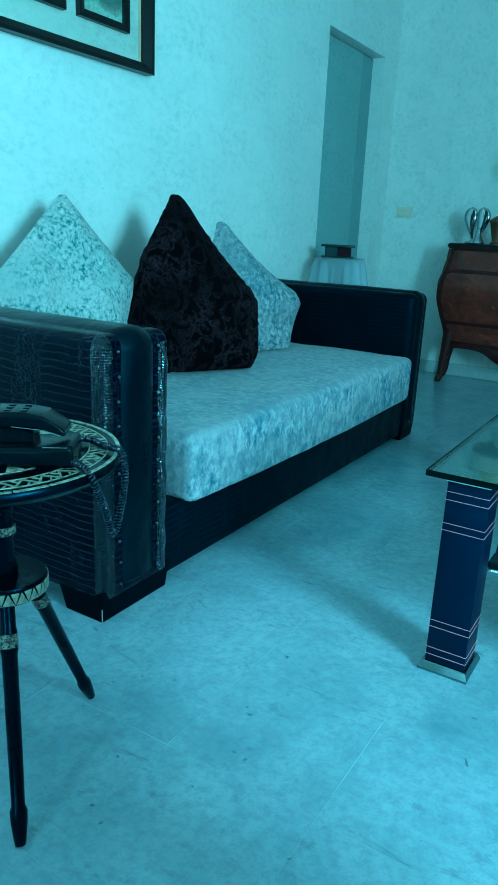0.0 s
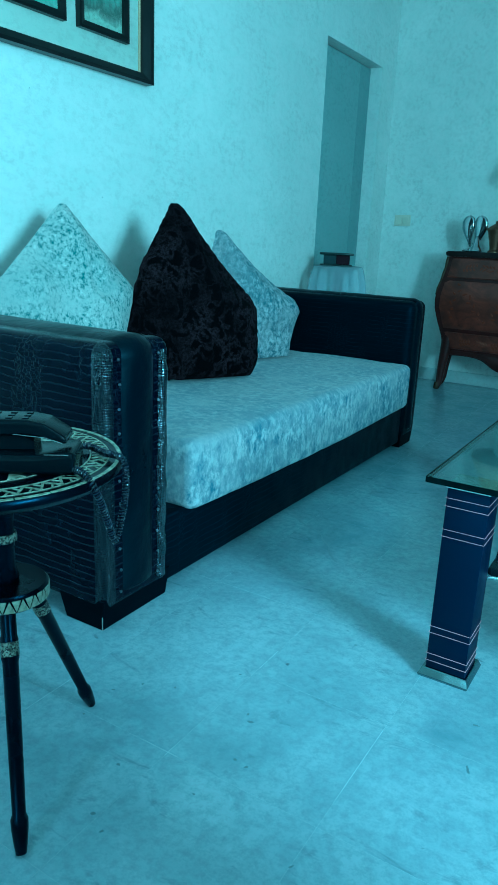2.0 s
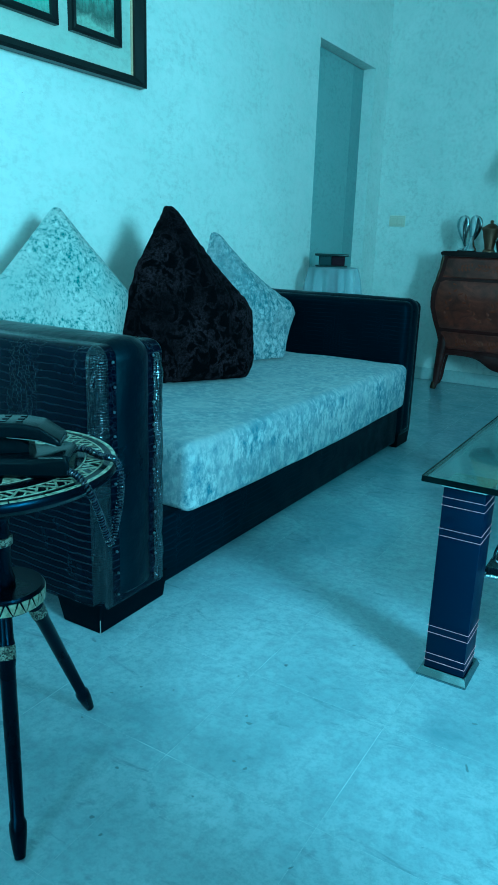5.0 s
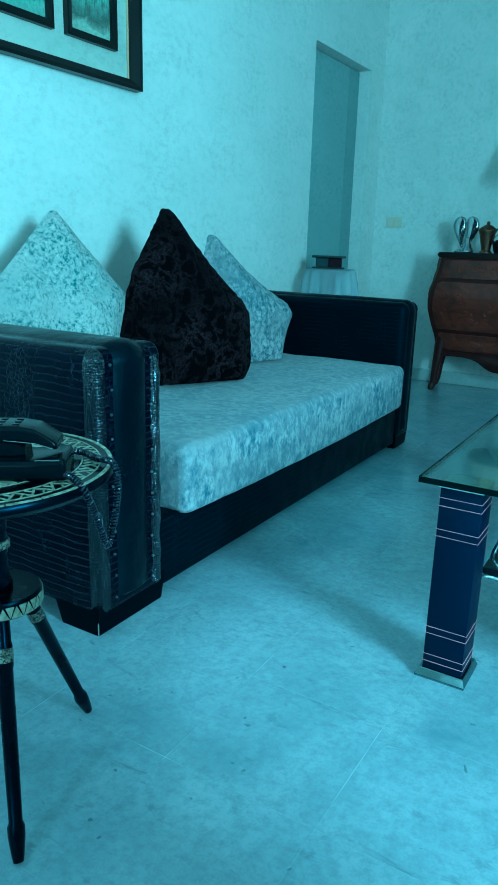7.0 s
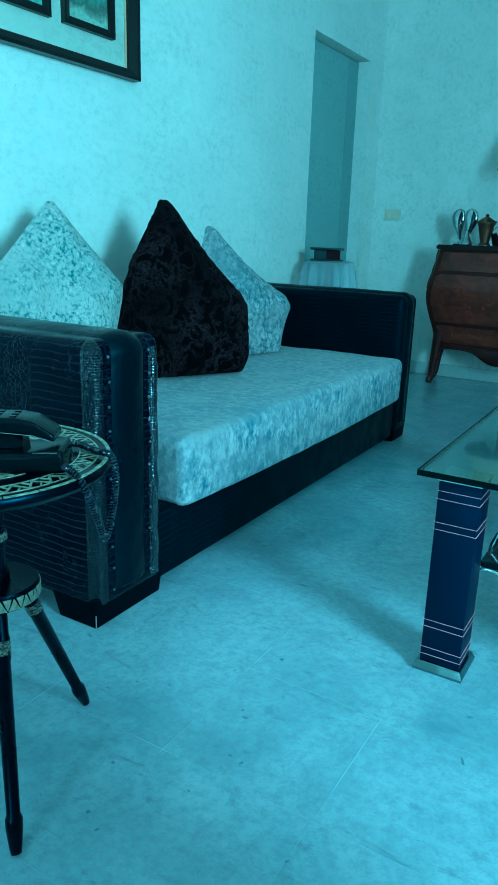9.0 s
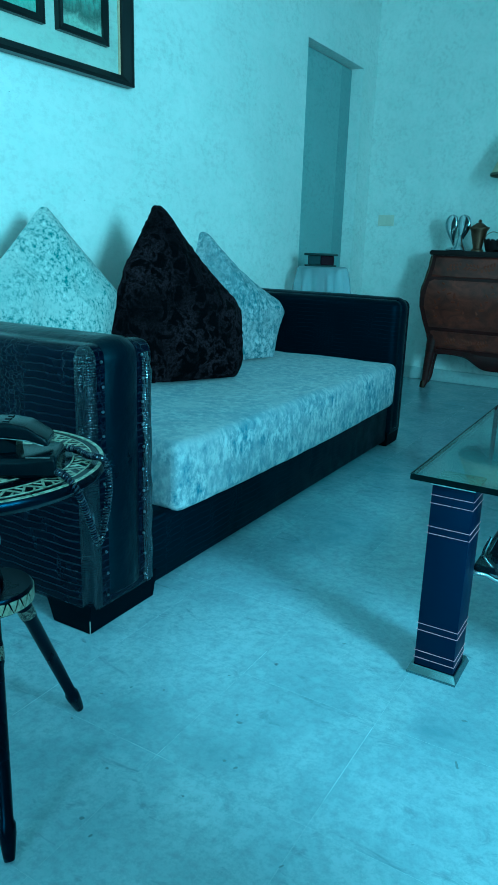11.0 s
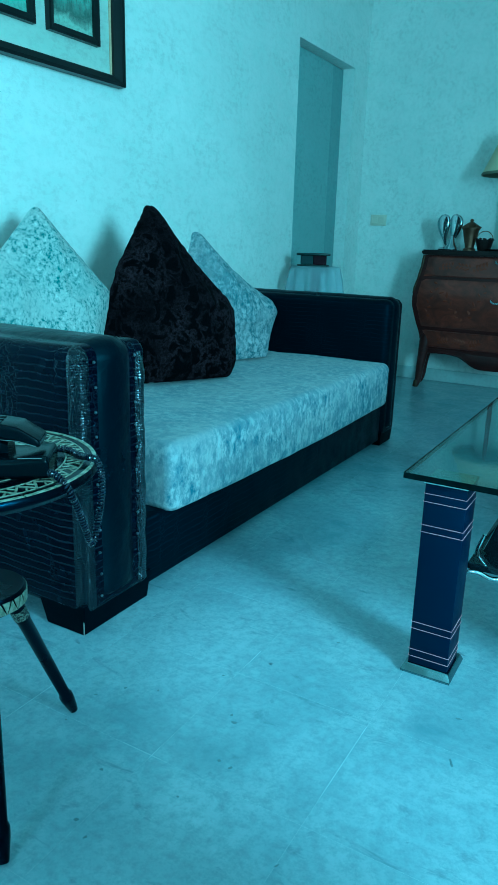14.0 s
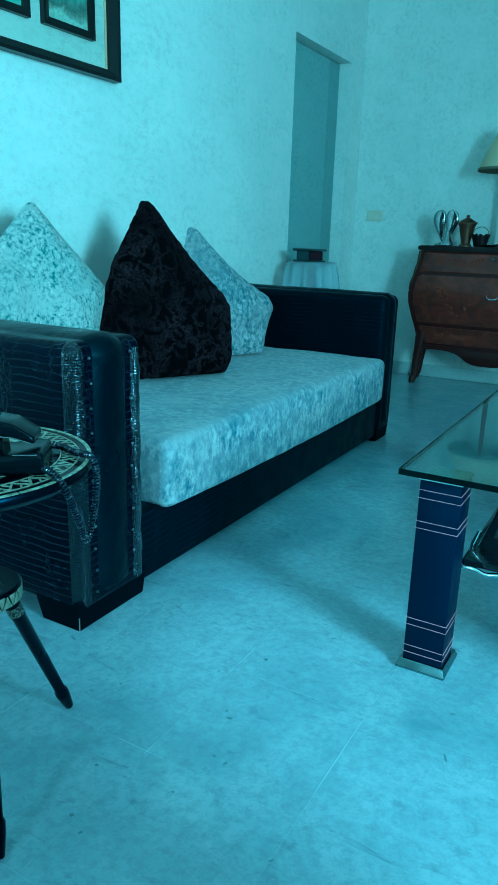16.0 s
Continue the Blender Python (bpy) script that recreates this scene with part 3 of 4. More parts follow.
def cushion(label, material, foot_at, facing, tilt, corners, thick, seed, hollow=0.02, puff=0.85, fuzz=0.0, rumple=0.0):
    """A soft pillow of a few corners, standing on the seat at foot_at, facing so many degrees from +x, leaning back by tilt."""
    pts = [Vector(c) for c in corners]
    mid = sum(pts, Vector((0, 0))) / len(pts)
    rim = []
    for a, b in zip(pts, pts[1:] + pts[:1]):
        d = b - a
        inward = Vector((-d.y, d.x)).normalized()
        if inward.dot(mid - a) < 0:
            inward = -inward
        m = max(4, int(d.length / 0.014))
        for i in range(m):
            u = i / m
            rim.append(a + d * u + inward * (hollow * d.length * math.sin(math.pi * u)) * (1 if a.y > 0.1 or b.y > 0.1 else 0))
    for _ in range(2):
        rim = [(rim[i - 1] + rim[i] * 2 + rim[(i + 1) % len(rim)]) / 4 for i in range(len(rim))]
    rnd = random.Random(int(seed * 10))
    rim = [q + Vector((rnd.uniform(-fuzz, fuzz), rnd.uniform(-fuzz, fuzz))) for q in rim]
    off = Vector((seed, seed * 0.7, 1.3))
    turn = Matrix.Rotation(radians(facing), 4, "Z") @ Matrix.Rotation(radians(-tilt), 4, "Y")
    rings = 16
    bm = bmesh.new()

    def vert(q, r, sd):
        h = thick / 2 * max(0.0, 1 - r ** 2.2) ** puff
        w = noise.noise(Vector((q.x * 9, q.y * 9, sd * 4)) + off) * 0.016 + noise.noise(Vector((q.x * 24, q.y * 18, sd * 4)) + off) * 0.008
        w += rumple * (0.5 - abs(noise.noise(Vector((q.x * 13 + q.y * 5, q.y * 9, sd * 4)) + off)) * 2)
        h += w * min(1.0, (1 - r) * 5)
        return bm.verts.new(turn @ Vector((h if sd else -h, q.x, q.y)))

    edge_ring = [vert(q, 1.0, 1) for q in rim]
    for sd in (0, 1):
        last = edge_ring
        for k in range(1, rings):
            r = 1 - (k / rings) ** 1.25
            ring = [vert(mid + (q - mid) * r, r, sd) for q in rim]
            for i in range(len(rim)):
                j = (i + 1) % len(rim)
                bm.faces.new((last[i], last[j], ring[j], ring[i]))
            last = ring
        top = vert(mid, 0.0, sd)
        for i in range(len(rim)):
            bm.faces.new((last[i], last[(i + 1) % len(rim)], top))
    for v in bm.verts:
        if v.co.z < 0.012:
            v.co.z = 0.0005 + 0.05 * (v.co.z + 0.06) if v.co.z > -0.06 else 0.0005
    ob = link_mesh("cushion", bm, material)
    ob.matrix_basis = pose(foot_at[0], foot_at[1], SEAT + 0.008)
    return tagged(ob, label, "cushion", group="cushions on the sofa")


cushion("pale blue-grey crushed velvet cushion leaning on the wall", M_VELVET, (0.30, 0.18), -12, 14,
        ((0.09, 0.612), (0.118, 0.614), (0.345, 0.33), (0.335, 0.29), (0.25, 0.02), (-0.12, 0.0), (-0.235, 0.30)), 0.17, 1.1, 0.008, 0.85, 0.0008, 0.008)
cushion("black plush cushion with swirled pile on the seat", M_PLUSH, (0.45, 0.62), -28, 14,
        ((0.014, 0.642), (0.046, 0.641), (0.178, 0.449), (0.325, 0.285), (0.339, 0.235), (0.326, 0.05), (0.28, -0.012), (-0.12, 0.0), (-0.228, 0.17), (-0.124, 0.415)), 0.19, 5.7, 0.01, 0.6, 0.0026, 0.004)
cushion("grey-blue crushed velvet cushion behind a black one", M_VELVETBLUE, (0.35, 1.1), -20, 14,
        ((-0.005, 0.556), (0.032, 0.555), (0.40, 0.25), (0.425, 0.205), (0.32, -0.012), (-0.1, 0.0), (-0.17, 0.26)), 0.16, 9.2, 0.048, 0.85, 0.0015, 0.018)

# ---- the wall picture ----


def rect_frame(y0, y1, z0, z1, w, x0, x1, lip, low=1.0):
    """A mitred moulding in the plane of the wall, whose inner lip is lower."""
    bm = bmesh.new()
    prof = [(0, x0), (0, x1), (w * 0.35, x1), (w, x1 - lip), (w, x0)]
    rings = []
    for d, x in prof:
        rings.append([bm.verts.new((x, a, b)) for a, b in ((y0 + d, z0 + d * low), (y1 - d, z0 + d * low), (y1 - d, z1 - d), (y0 + d, z1 - d))])
    for i in range(len(rings)):
        a, b = rings[i], rings[(i + 1) % len(rings)]
        for j in range(4):
            bm.faces.new((a[j], a[(j + 1) % 4], b[(j + 1) % 4], b[j]))
    return bm


PY0, PY1, PZ0, PZ1 = -0.20, 0.946, 1.476, 2.10
pic = thing("framed_picture", pose(0, 0.373, 1.48), "large black frame holding three small framed prints", "picture")
LOC = (0.373, 1.48)
part("moulding", rect_frame(PY0 - LOC[0], PY1 - LOC[0], 0, PZ1 - PZ0, 0.052, 0.004, 0.042, 0.014, 0.68), M_FRAME, pic, smooth=False)
part("mount_card", box(0.004, 0.012, PY0 + 0.05 - LOC[0], PY1 - 0.05 - LOC[0], 0.033, PZ1 - PZ0 - 0.05), M_MOUNT, pic, "pale green mount card", smooth=False)
part("fillet", rect_frame(PY0 + 0.0525 - LOC[0], PY1 - 0.0525 - LOC[0], 0.036, PZ1 - PZ0 - 0.0525, 0.008, 0.0125, 0.018, 0.002, 0.4), M_FILLET, pic, smooth=False)
for i, (y, m) in enumerate(((0.5595, M_PAINT_B), (0.2425, M_PAINT_A), (-0.0745, M_PAINT_B))):
    y0, y1, z0, z1 = y - LOC[0], y + 0.255 - LOC[0], 0.117, 0.50
    f = part("small_frame", rect_frame(y0, y1, z0, z1, 0.026, 0.0125, 0.033, 0.004), M_FRAME, pic, smooth=False)
    part("print", box(0.0125, 0.018, y0 + 0.024, y1 - 0.024, z0 + 0.024, z1 - 0.024), m, f, "faded green landscape print", smooth=False)

# ---- the inlaid tripod table with the telephone ----
TC = Vector((1.124, -0.744))
TOP = 0.578
tri = thing("tripod_table", pose(TC.x, TC.y, 0), "black wooden tripod table with mother-of-pearl inlay", "side table")
top = part("tabletop", lathe([(0.0, TOP - 0.026), (0.185, TOP - 0.026), (0.205, TOP - 0.02), (0.212, TOP - 0.012), (0.212, TOP - 0.004), (0.209, TOP), (0.0, TOP)], 64), M_EBONY, tri, at=pose(-0.016, -0.014, 0))


def ring_piece(r0, r1, a0, a1, z0, z1, n=3):
    bm = bmesh.new()
    rows = []
    for i in range(n + 1):
        a = a0 + (a1 - a0) * i / n
        c, s = math.cos(a), math.sin(a)
        rows.append([bm.verts.new((r * c, r * s, z)) for r, z in ((r0, z0), (r1, z0), (r1, z1), (r0, z1))])
    for a, b in zip(rows, rows[1:]):
        for j in range(4):
            bm.faces.new((a[j], a[(j + 1) % 4], b[(j + 1) % 4], b[j]))
    bm.faces.new(rows[0][::-1])
    bm.faces.new(rows[-1])
    return bm


def prism(points, z0, z1):
    bm = bmesh.new()
    lo = [bm.verts.new((x, y, z0)) for x, y in points]
    hi = [bm.verts.new((x, y, z1)) for x, y in points]
    bm.faces.new(lo[::-1])
    bm.faces.new(hi)
    for i in range(len(lo)):
        j = (i + 1) % len(lo)
        bm.faces.new((lo[i], lo[j], hi[j], hi[i]))
    return bm


def polar(r, a):
    return (r * math.cos(a), r * math.sin(a))


def bar2(r0, a0, r1, a1, w):
    p, q = Vector(polar(r0, a0)), Vector(polar(r1, a1))
    d = (q - p).normalized()
    n = Vector((-d.y, d.x)) * w / 2
    return [p - n, q - n, q + n, p + n]


edge = ring_piece(0.2025, 0.2085, 0.0, 2 * math.pi / 26 - 0.012, TOP - 0.003, TOP + 0.0012)
edge_ob = part("pearl_edge", edge, M_PEARL, top, smooth=False)
band_rings = [part("pearl_band", ring_piece(r, r + 0.0022, 0, 2 * math.pi / 3, TOP - 0.003, TOP + 0.001, 30), M_PEARL, top, smooth=False) for r in (0.189, 0.160, 0.128)]
zig = part("pearl_zigzag", joined(
    prism(bar2(0.164, 0.0, 0.188, 0.09, 0.0034), TOP - 0.003, TOP + 0.001), prism(bar2(0.188, 0.09, 0.164, 0.18, 0.0034), TOP - 0.003, TOP + 0.001),
    prism(bar2(0.188, 0.0, 0.176, 0.045, 0.0026), TOP - 0.003, TOP + 0.001), prism(bar2(0.164, 0.09, 0.176, 0.135, 0.0026), TOP - 0.003, TOP + 0.001)), M_PEARL, top, smooth=False)
rose = part("pearl_star", joined(*[prism([polar(0.125, a - 0.11), polar(0.125, a + 0.11), polar(0.098, a)], TOP - 0.003, TOP + 0.001) for a in (0.0, 0.314)]), M_PEARL, top, smooth=False)


def around(ob, angles):
    for a in angles:
        c = ob.copy()
        scene.collection.objects.link(c)
        c.matrix_basis = Matrix.Rotation(a, 4, "Z")


around(edge_ob, [2 * math.pi * i / 26 for i in range(1, 26)])
for ob in band_rings:
    around(ob, [2 * math.pi / 3, 4 * math.pi / 3])
around(zig, [2 * math.pi * i / 35 for i in range(1, 35)])
around(rose, [0.6283 * i for i in range(1, 10)])

column = part("column", lathe([(0.018, 0.36), (0.021, 0.368), (0.0215, 0.375), (0.0185, 0.384), (0.017, 0.394), (0.0165, 0.425), (0.019, 0.444), (0.0165, 0.46), (0.019, 0.5), (0.03, 0.535), (0.05, 0.552)], 28), M_EBONY, tri)
part("pearl_collar", lathe([(0.0185, 0.436), (0.0212, 0.4375), (0.0212, 0.4495), (0.0185, 0.451)], 28, False), M_MOSAIC, column)
DZ = 0.366
disc = part("hub_disc", lathe([(0.0, DZ - 0.032), (0.06, DZ - 0.032), (0.066, DZ - 0.027), (0.0675, DZ - 0.005), (0.064, DZ), (0.0, DZ)], 48), M_EBONY, tri)


def rim_triangle(up, w=0.2, r=0.0675):
    bm = bmesh.new()
    z0, z1 = DZ - 0.026, DZ - 0.006
    if not up:
        z0, z1 = z1, z0
    a = [bm.verts.new((*polar(r, t), z)) for t, z in ((-w / 2, z0), (w / 2, z0), (0, z1))]
    b = [bm.verts.new((*polar(r + 0.0013, t), z)) for t, z in ((-w / 2, z0), (w / 2, z0), (0, z1))]
    bm.faces.new(a)
    bm.faces.new(b)
    for i in range(3):
        j = (i + 1) % 3
        bm.faces.new((a[i], a[j], b[j], b[i]))
    return bm


tri_up = part("pearl_triangle", rim_triangle(True, 0.27), M_PEARL, disc, smooth=False)
tri_dn = part("shell_triangle", rim_triangle(False, 0.2), M_PEARL, disc, smooth=False)
around(tri_up, [2 * math.pi * i / 20 for i in range(1, 20)])
around(tri_dn, [2 * math.pi * (i + 0.5) / 20 for i in range(1, 20)])
tri_dn.matrix_basis = Matrix.Rotation(math.pi / 20, 4, "Z")
for a in (93.5, -38.6, 207):
    c, s = math.cos(radians(a)), math.sin(radians(a))
    p0, p1 = Vector((0.05 * c, 0.05 * s, DZ - 0.03)), Vector((0.2 * c, 0.2 * s, 0.004))
    stops = ((0, 1.0), (0.1, 1.0), (0.12, 1.12), (0.2, 1.12), (0.22, 1.0), (0.6, 0.92), (0.84, 0.83), (0.86, 1.08), (0.9, 1.05), (0.96, 0.84), (1.0, 0.66))
    leg = part("leg", tube([p0.lerp(p1, k) for k, _ in stops], 0.0125, 16, [r for _, r in stops]), M_EBONY, tri)
    part("pearl_ferrule", tube([p0.lerp(p1, 0.13), p0.lerp(p1, 0.19)], 0.0147, 16), M_MOSAIC, leg)

# ---- the telephone ----
phone = thing("telephone", pose(1.171, -0.775, TOP + 0.001, rz=36), "black corded push-button telephone on the tripod table", "telephone")


def loft_x(sections):
    """A solid through closed outlines in y, z at rising x."""
    bm = bmesh.new()
    rings = [[bm.verts.new((x, y, z)) for y, z in out] for x, out in sections]
    n = len(rings[0])
    for a, b in zip(rings, rings[1:]):
        for j in range(n):
            bm.faces.new((a[j], a[(j + 1) % n], b[(j + 1) % n], b[j]))
    bm.faces.new(rings[0][::-1])
    bm.faces.new(rings[-1])
    return bm


def rounded(bm, offset):
    """Eases the sharp edges of a moulded part."""
    bmesh.ops.recalc_face_normals(bm, faces=bm.faces)
    sharp = [ed for ed in bm.edges if len(ed.link_faces) == 2 and ed.calc_face_angle(0) > 0.25]
    bmesh.ops.bevel(bm, geom=sharp, offset=offset, segments=2, profile=0.6, affect="EDGES", clamp_overlap=True)
    return bm


def hull(y0, y1, z0, z1, c=0.006):
    return [(y0 + c, z0), (y1 - c, z0), (y1, z0 + c), (y1, z1 - c), (y1 - c, z1), (y0 + c, z1), (y0, z1 - c), (y0, z0 + c)]


pb = loft_x([(-0.12, hull(-0.04, 0.04, 0.0, 0.026)), (-0.117, hull(-0.043, 0.043, 0.0, 0.03)), (-0.06, hull(-0.043, 0.043, 0.0, 0.03)), (0.06, hull(-0.043, 0.043, 0, 0.03)), (0.09, hull(-0.043, 0.043, 0, 0.034)), (0.108, hull(-0.042, 0.042, 0, 0.034)), (0.112, hull(-0.039, 0.039, 0.0, 0.03))])
body = part("body", rounded(pb, 0.0022), M_PLASTIC, phone)
hs = loft_x([(-0.115, hull(-0.025, 0.025, 0.036, 0.055, 0.004)), (-0.108, hull(-0.03, 0.03, 0.034, 0.066, 0.004)), (-0.075, hull(-0.031, 0.031, 0.038, 0.076, 0.004)), (-0.055, hull(-0.03, 0.03, 0.052, 0.079, 0.004)), (0.04, hull(-0.03, 0.03, 0.056, 0.079, 0.004)), (0.066, hull(-0.031, 0.031, 0.053, 0.074, 0.003)), (0.091, hull(-0.031, 0.031, 0.045, 0.058, 0.003)), (0.096, hull(-0.029, 0.029, 0.045, 0.054, 0.003))])
handset = part("handset", rounded(hs, 0.0022), M_PLASTIC, phone, at=pose(0.003, 0, 0))
part("bright_seam", tube([(0.022, -0.0312, 0.0585), (0.04, -0.0313, 0.0568), (0.066, -0.0318, 0.0545), (0.091, -0.0318, 0.0465)], 0.0008, 6), M_SILVER, handset, "bright metal seam line")
part("bright_seam", tube([(0.07, -0.0435, 0.0325), (0.104, -0.0432, 0.0325)], 0.0008, 6), M_SILVER, body, "bright metal seam line")
part("cradle", loft_x([(-0.095, hull(-0.012, 0.034, 0.028, 0.05, 0.004)), (-0.09, hull(-0.016, 0.036, 0.028, 0.055, 0.004)), (0.034, hull(-0.016, 0.036, 0.028, 0.0565, 0.004)), (0.05, hull(-0.012, 0.034, 0.028, 0.046, 0.004))]), M_PLASTIC, body, smooth=False)
for ix in range(5):
    for iy in range(3):
        x = -0.055 + ix * 0.023
        z = 0.0795
        part("button", box(-0.0045, 0.0045, -0.0035, 0.0035, -0.002, 0.0008, 0.0004, 1), M_PLASTIC, handset, at=pose(x, -0.016 + iy * 0.016, z))


def coil(points, radius, wire, turns_per_m):
    mid = smooth_path(points, 14)
    length = [0.0]
    for a, b in zip(mid, mid[1:]):
        length.append(length[-1] + (b - a).length)
    total, out, k = length[-1], [], 0
    n = int(total * turns_per_m * 9)
    side = None
    for i in range(n + 1):
        s = total * i / n
        while k < len(length) - 2 and length[k + 1] < s:
            k += 1
        p = mid[k].lerp(mid[k + 1], (s - length[k]) / max(length[k + 1] - length[k], 1e-6))
        d = (mid[min(k + 2, len(mid) - 1)] - mid[max(k - 1, 0)]).normalized()
        if side is None:
            side = d.orthogonal().normalized()
        side = (side - d * side.dot(d)).normalized()
        a = 2 * math.pi * s * turns_per_m
        out.append(p + radius * (math.cos(a) * side + math.sin(a) * d.cross(side)))
    return tube(out, wire, 6)


inv = phone.matrix_basis.inverted()
cord_pts = [(1.222, -0.728, 0.594), (1.262, -0.735, 0.587), (1.300, -0.742, 0.588), (1.322, -0.742, 0.572), (1.322, -0.722, 0.53), (1.318, -0.702, 0.485),
            (1.314, -0.690, 0.468), (1.312, -0.678, 0.485), (1.314, -0.668, 0.525), (1.312, -0.662, 0.565), (1.296, -0.655, 0.588), (1.255, -0.648, 0.587), (1.215, -0.640, 0.588), (1.19, -0.655, 0.588)]
part("coiled_cord", coil([inv @ Vector(p) for p in cord_pts], 0.0043, 0.0017, 200), M_CORD, phone, "dark blue coiled handset cord")

# ---- the coffee table ----
GX0, GX1, GY0, GY1, GZ = 1.592, 2.292, -0.05, 1.15, 0.462
table = thing("coffee_table", pose(1.94, 0.55, 0), "glass-topped coffee table on navy leather legs", "coffee table")
o = Vector((1.94, 0.55))
pane = part("glass_top", box(GX0 - o.x, GX1 - o.x, GY0 - o.y, GY1 - o.y, GZ - 0.011, GZ, 0.0015, 1), M_GLASS, table, "thick clear greenish glass", smooth=False)
e = 0.0012
for x0, x1, y0, y1 in ((GX0 - e, GX1 + e, GY0 - 2 * e, GY0 - 0.0006), (GX0 - e, GX1 + e, GY1 + 0.0006, GY1 + 2 * e), (GX0 - 2 * e, GX0 - 0.0006, GY0, GY1), (GX1 + 0.0006, GX1 + 2 * e, GY0, GY1)):
    part("dark_edge", box(x0 - o.x, x1 - o.x, y0 - o.y, y1 - o.y, GZ - 0.0125, GZ + 0.0002), M_GLASSEDGE, table, "dark polished glass edge", smooth=False)


def table_leg(x, y):
    leg = part("leg", box(-0.044, 0.044, -0.044, 0.044, 0.014, GZ - 0.0195, 0.004, 2), M_NAVY, table, at=pose(x - o.x, y - o.y, 0))
    bm = bmesh.new()
    rows = []
    for z, hx, hy in ((0.0, 0.054, 0.057), (0.004, 0.0555, 0.0585), (0.006, 0.055, 0.058), (0.019, 0.0495, 0.051), (0.021, 0.048, 0.049)):
        rows.append([bm.verts.new((sx * hx, sy * hy, z)) for sx, sy in ((-1, -1), (1, -1), (1, 1), (-1, 1))])
    for a, b in zip(rows, rows[1:]):
        for i in range(4):
            bm.faces.new((a[i], a[(i + 1) % 4], b[(i + 1) % 4], b[i]))
    bm.faces.new(rows[0][::-1])
    bm.faces.new(rows[-1])
    part("foot_plate", bm, M_DARKCHROME, leg, "chrome foot plate", smooth=False)
    part("head_plate", box(-0.046, 0.046, -0.046, 0.046, GZ - 0.0188, GZ - 0.0128, 0.001, 1), M_SILVER, leg, "bright metal plate", smooth=False)
    # the bright catch of light on the metal plate, painted as pale strips
    part("plate_edge_glint", box(-0.046, 0.046, -0.047, -0.027, GZ - 0.0127, GZ - 0.0118, 0.0003, 1), M_PLATEGLINT, leg, "pale strip painted for the glint on the plate edge", smooth=False)
    part("plate_lip_glint", box(-0.046, 0.046, -0.049, -0.0463, GZ - 0.0186, GZ - 0.013, 0.0006, 1), M_PLATEGLINT, leg, "pale strip painted for the glint on the plate lip", smooth=False)
    for z in (0.42, 0.402, 0.35, 0.334, 0.121, 0.105, 0.054, 0.037):
        h = 0.0447
        part("stitching", joined(box(-h, h, -h - 0.0003, -h + 0.0006, z - 0.0004, z + 0.0004), box(-h, h, h - 0.0006, h + 0.0003, z - 0.0004, z + 0.0004),
                                 box(h - 0.0006, h + 0.0003, -h, h, z - 0.0004, z + 0.0004), box(-h - 0.0003, -h + 0.0006, -h, h, z - 0.0004, z + 0.0004)), M_THREAD, leg, "white stitched line", smooth=False)
    return leg


for x in (1.677, 2.207):
    for y in (0.008, 1.092):
        table_leg(x, y)
part("shelf", box(1.718 - o.x, 2.16 - o.x, 0.058 - o.y, 1.04 - o.y, 0.232, 0.248, 0.003, 2), M_BLACKGLASS, table, "black glass lower shelf")
bracket = smooth_path([(1.709, 0.0560, 0.200), (1.711, 0.0575, 0.216), (1.721, 0.060, 0.2255), (1.745, 0.062, 0.2265), (1.768, 0.063, 0.219), (1.788, 0.065, 0.2215), (1.81, 0.067, 0.2262)], 6)
part("shelf_bracket", tube([(p.x - o.x, p.y - o.y, p.z) for p in bracket], 0.0056, 12), M_CHROME, table, "curved chrome shelf bracket")
part("shelf_pin", tube([(1.727 - o.x, 0.108 - o.y, 0.2485), (1.730 - o.x, 0.108 - o.y, 0.268), (1.739 - o.x, 0.108 - o.y, 0.30)], 0.0065, 16, [1.0, 1.0, 0.7]), M_CHROME, table, "chrome pin")
part("slanted_support", box(-0.022, 0.03, -0.016, 0.02, 0.0, 0.203, 0.004, 2), M_BLACKGLASS, table, at=pose(1.757 - o.x, 0.132 - o.y, 0.2485, 0, 19, 0))

# ---- the chest of drawers ----
CX, CY1 = 1.075, 3.505
chest = thing("chest_of_drawers", pose(CX, 3.36, 0), "bow-sided reddish marquetry chest with dark top on curved legs", "chest")
HALF = ((0.20, 0.452), (0.27, 0.458), (0.36, 0.474), (0.45, 0.503), (0.54, 0.526), (0.60, 0.529), (0.66, 0.519), (0.72, 0.502), (0.79, 0.488), (0.865, 0.480))
DEEP = ((0.20, 0.115), (0.27, 0.12), (0.36, 0.14), (0.45, 0.165), (0.54, 0.185), (0.62, 0.188), (0.70, 0.178), (0.78, 0.162), (0.865, 0.145))


def at_height(rows, z):
    return float(np.interp(z, [r[0] for r in rows], [r[1] for r in rows]))


def shell(z0, z1, grow, x0=-1.0, x1=1.0, n=24, nz=14, back=0.14):
    """A slab that follows the chest's swelling front between two heights; x as a share of the half width."""
    def fun(u, v, sd):
        z = z0 + (z1 - z0) * (v + 1) / 2
        w, d = at_height(HALF, z), at_height(DEEP, z)
        k = x0 + (x1 - x0) * (u + 1) / 2
        bow = 1 - 0.16 * abs(k) ** 3
        x = k * w
        return (x, -d * bow - grow if sd else (back if grow == 0 else -d * bow + 0.004), z)
    return grid_solid(fun, n, nz)


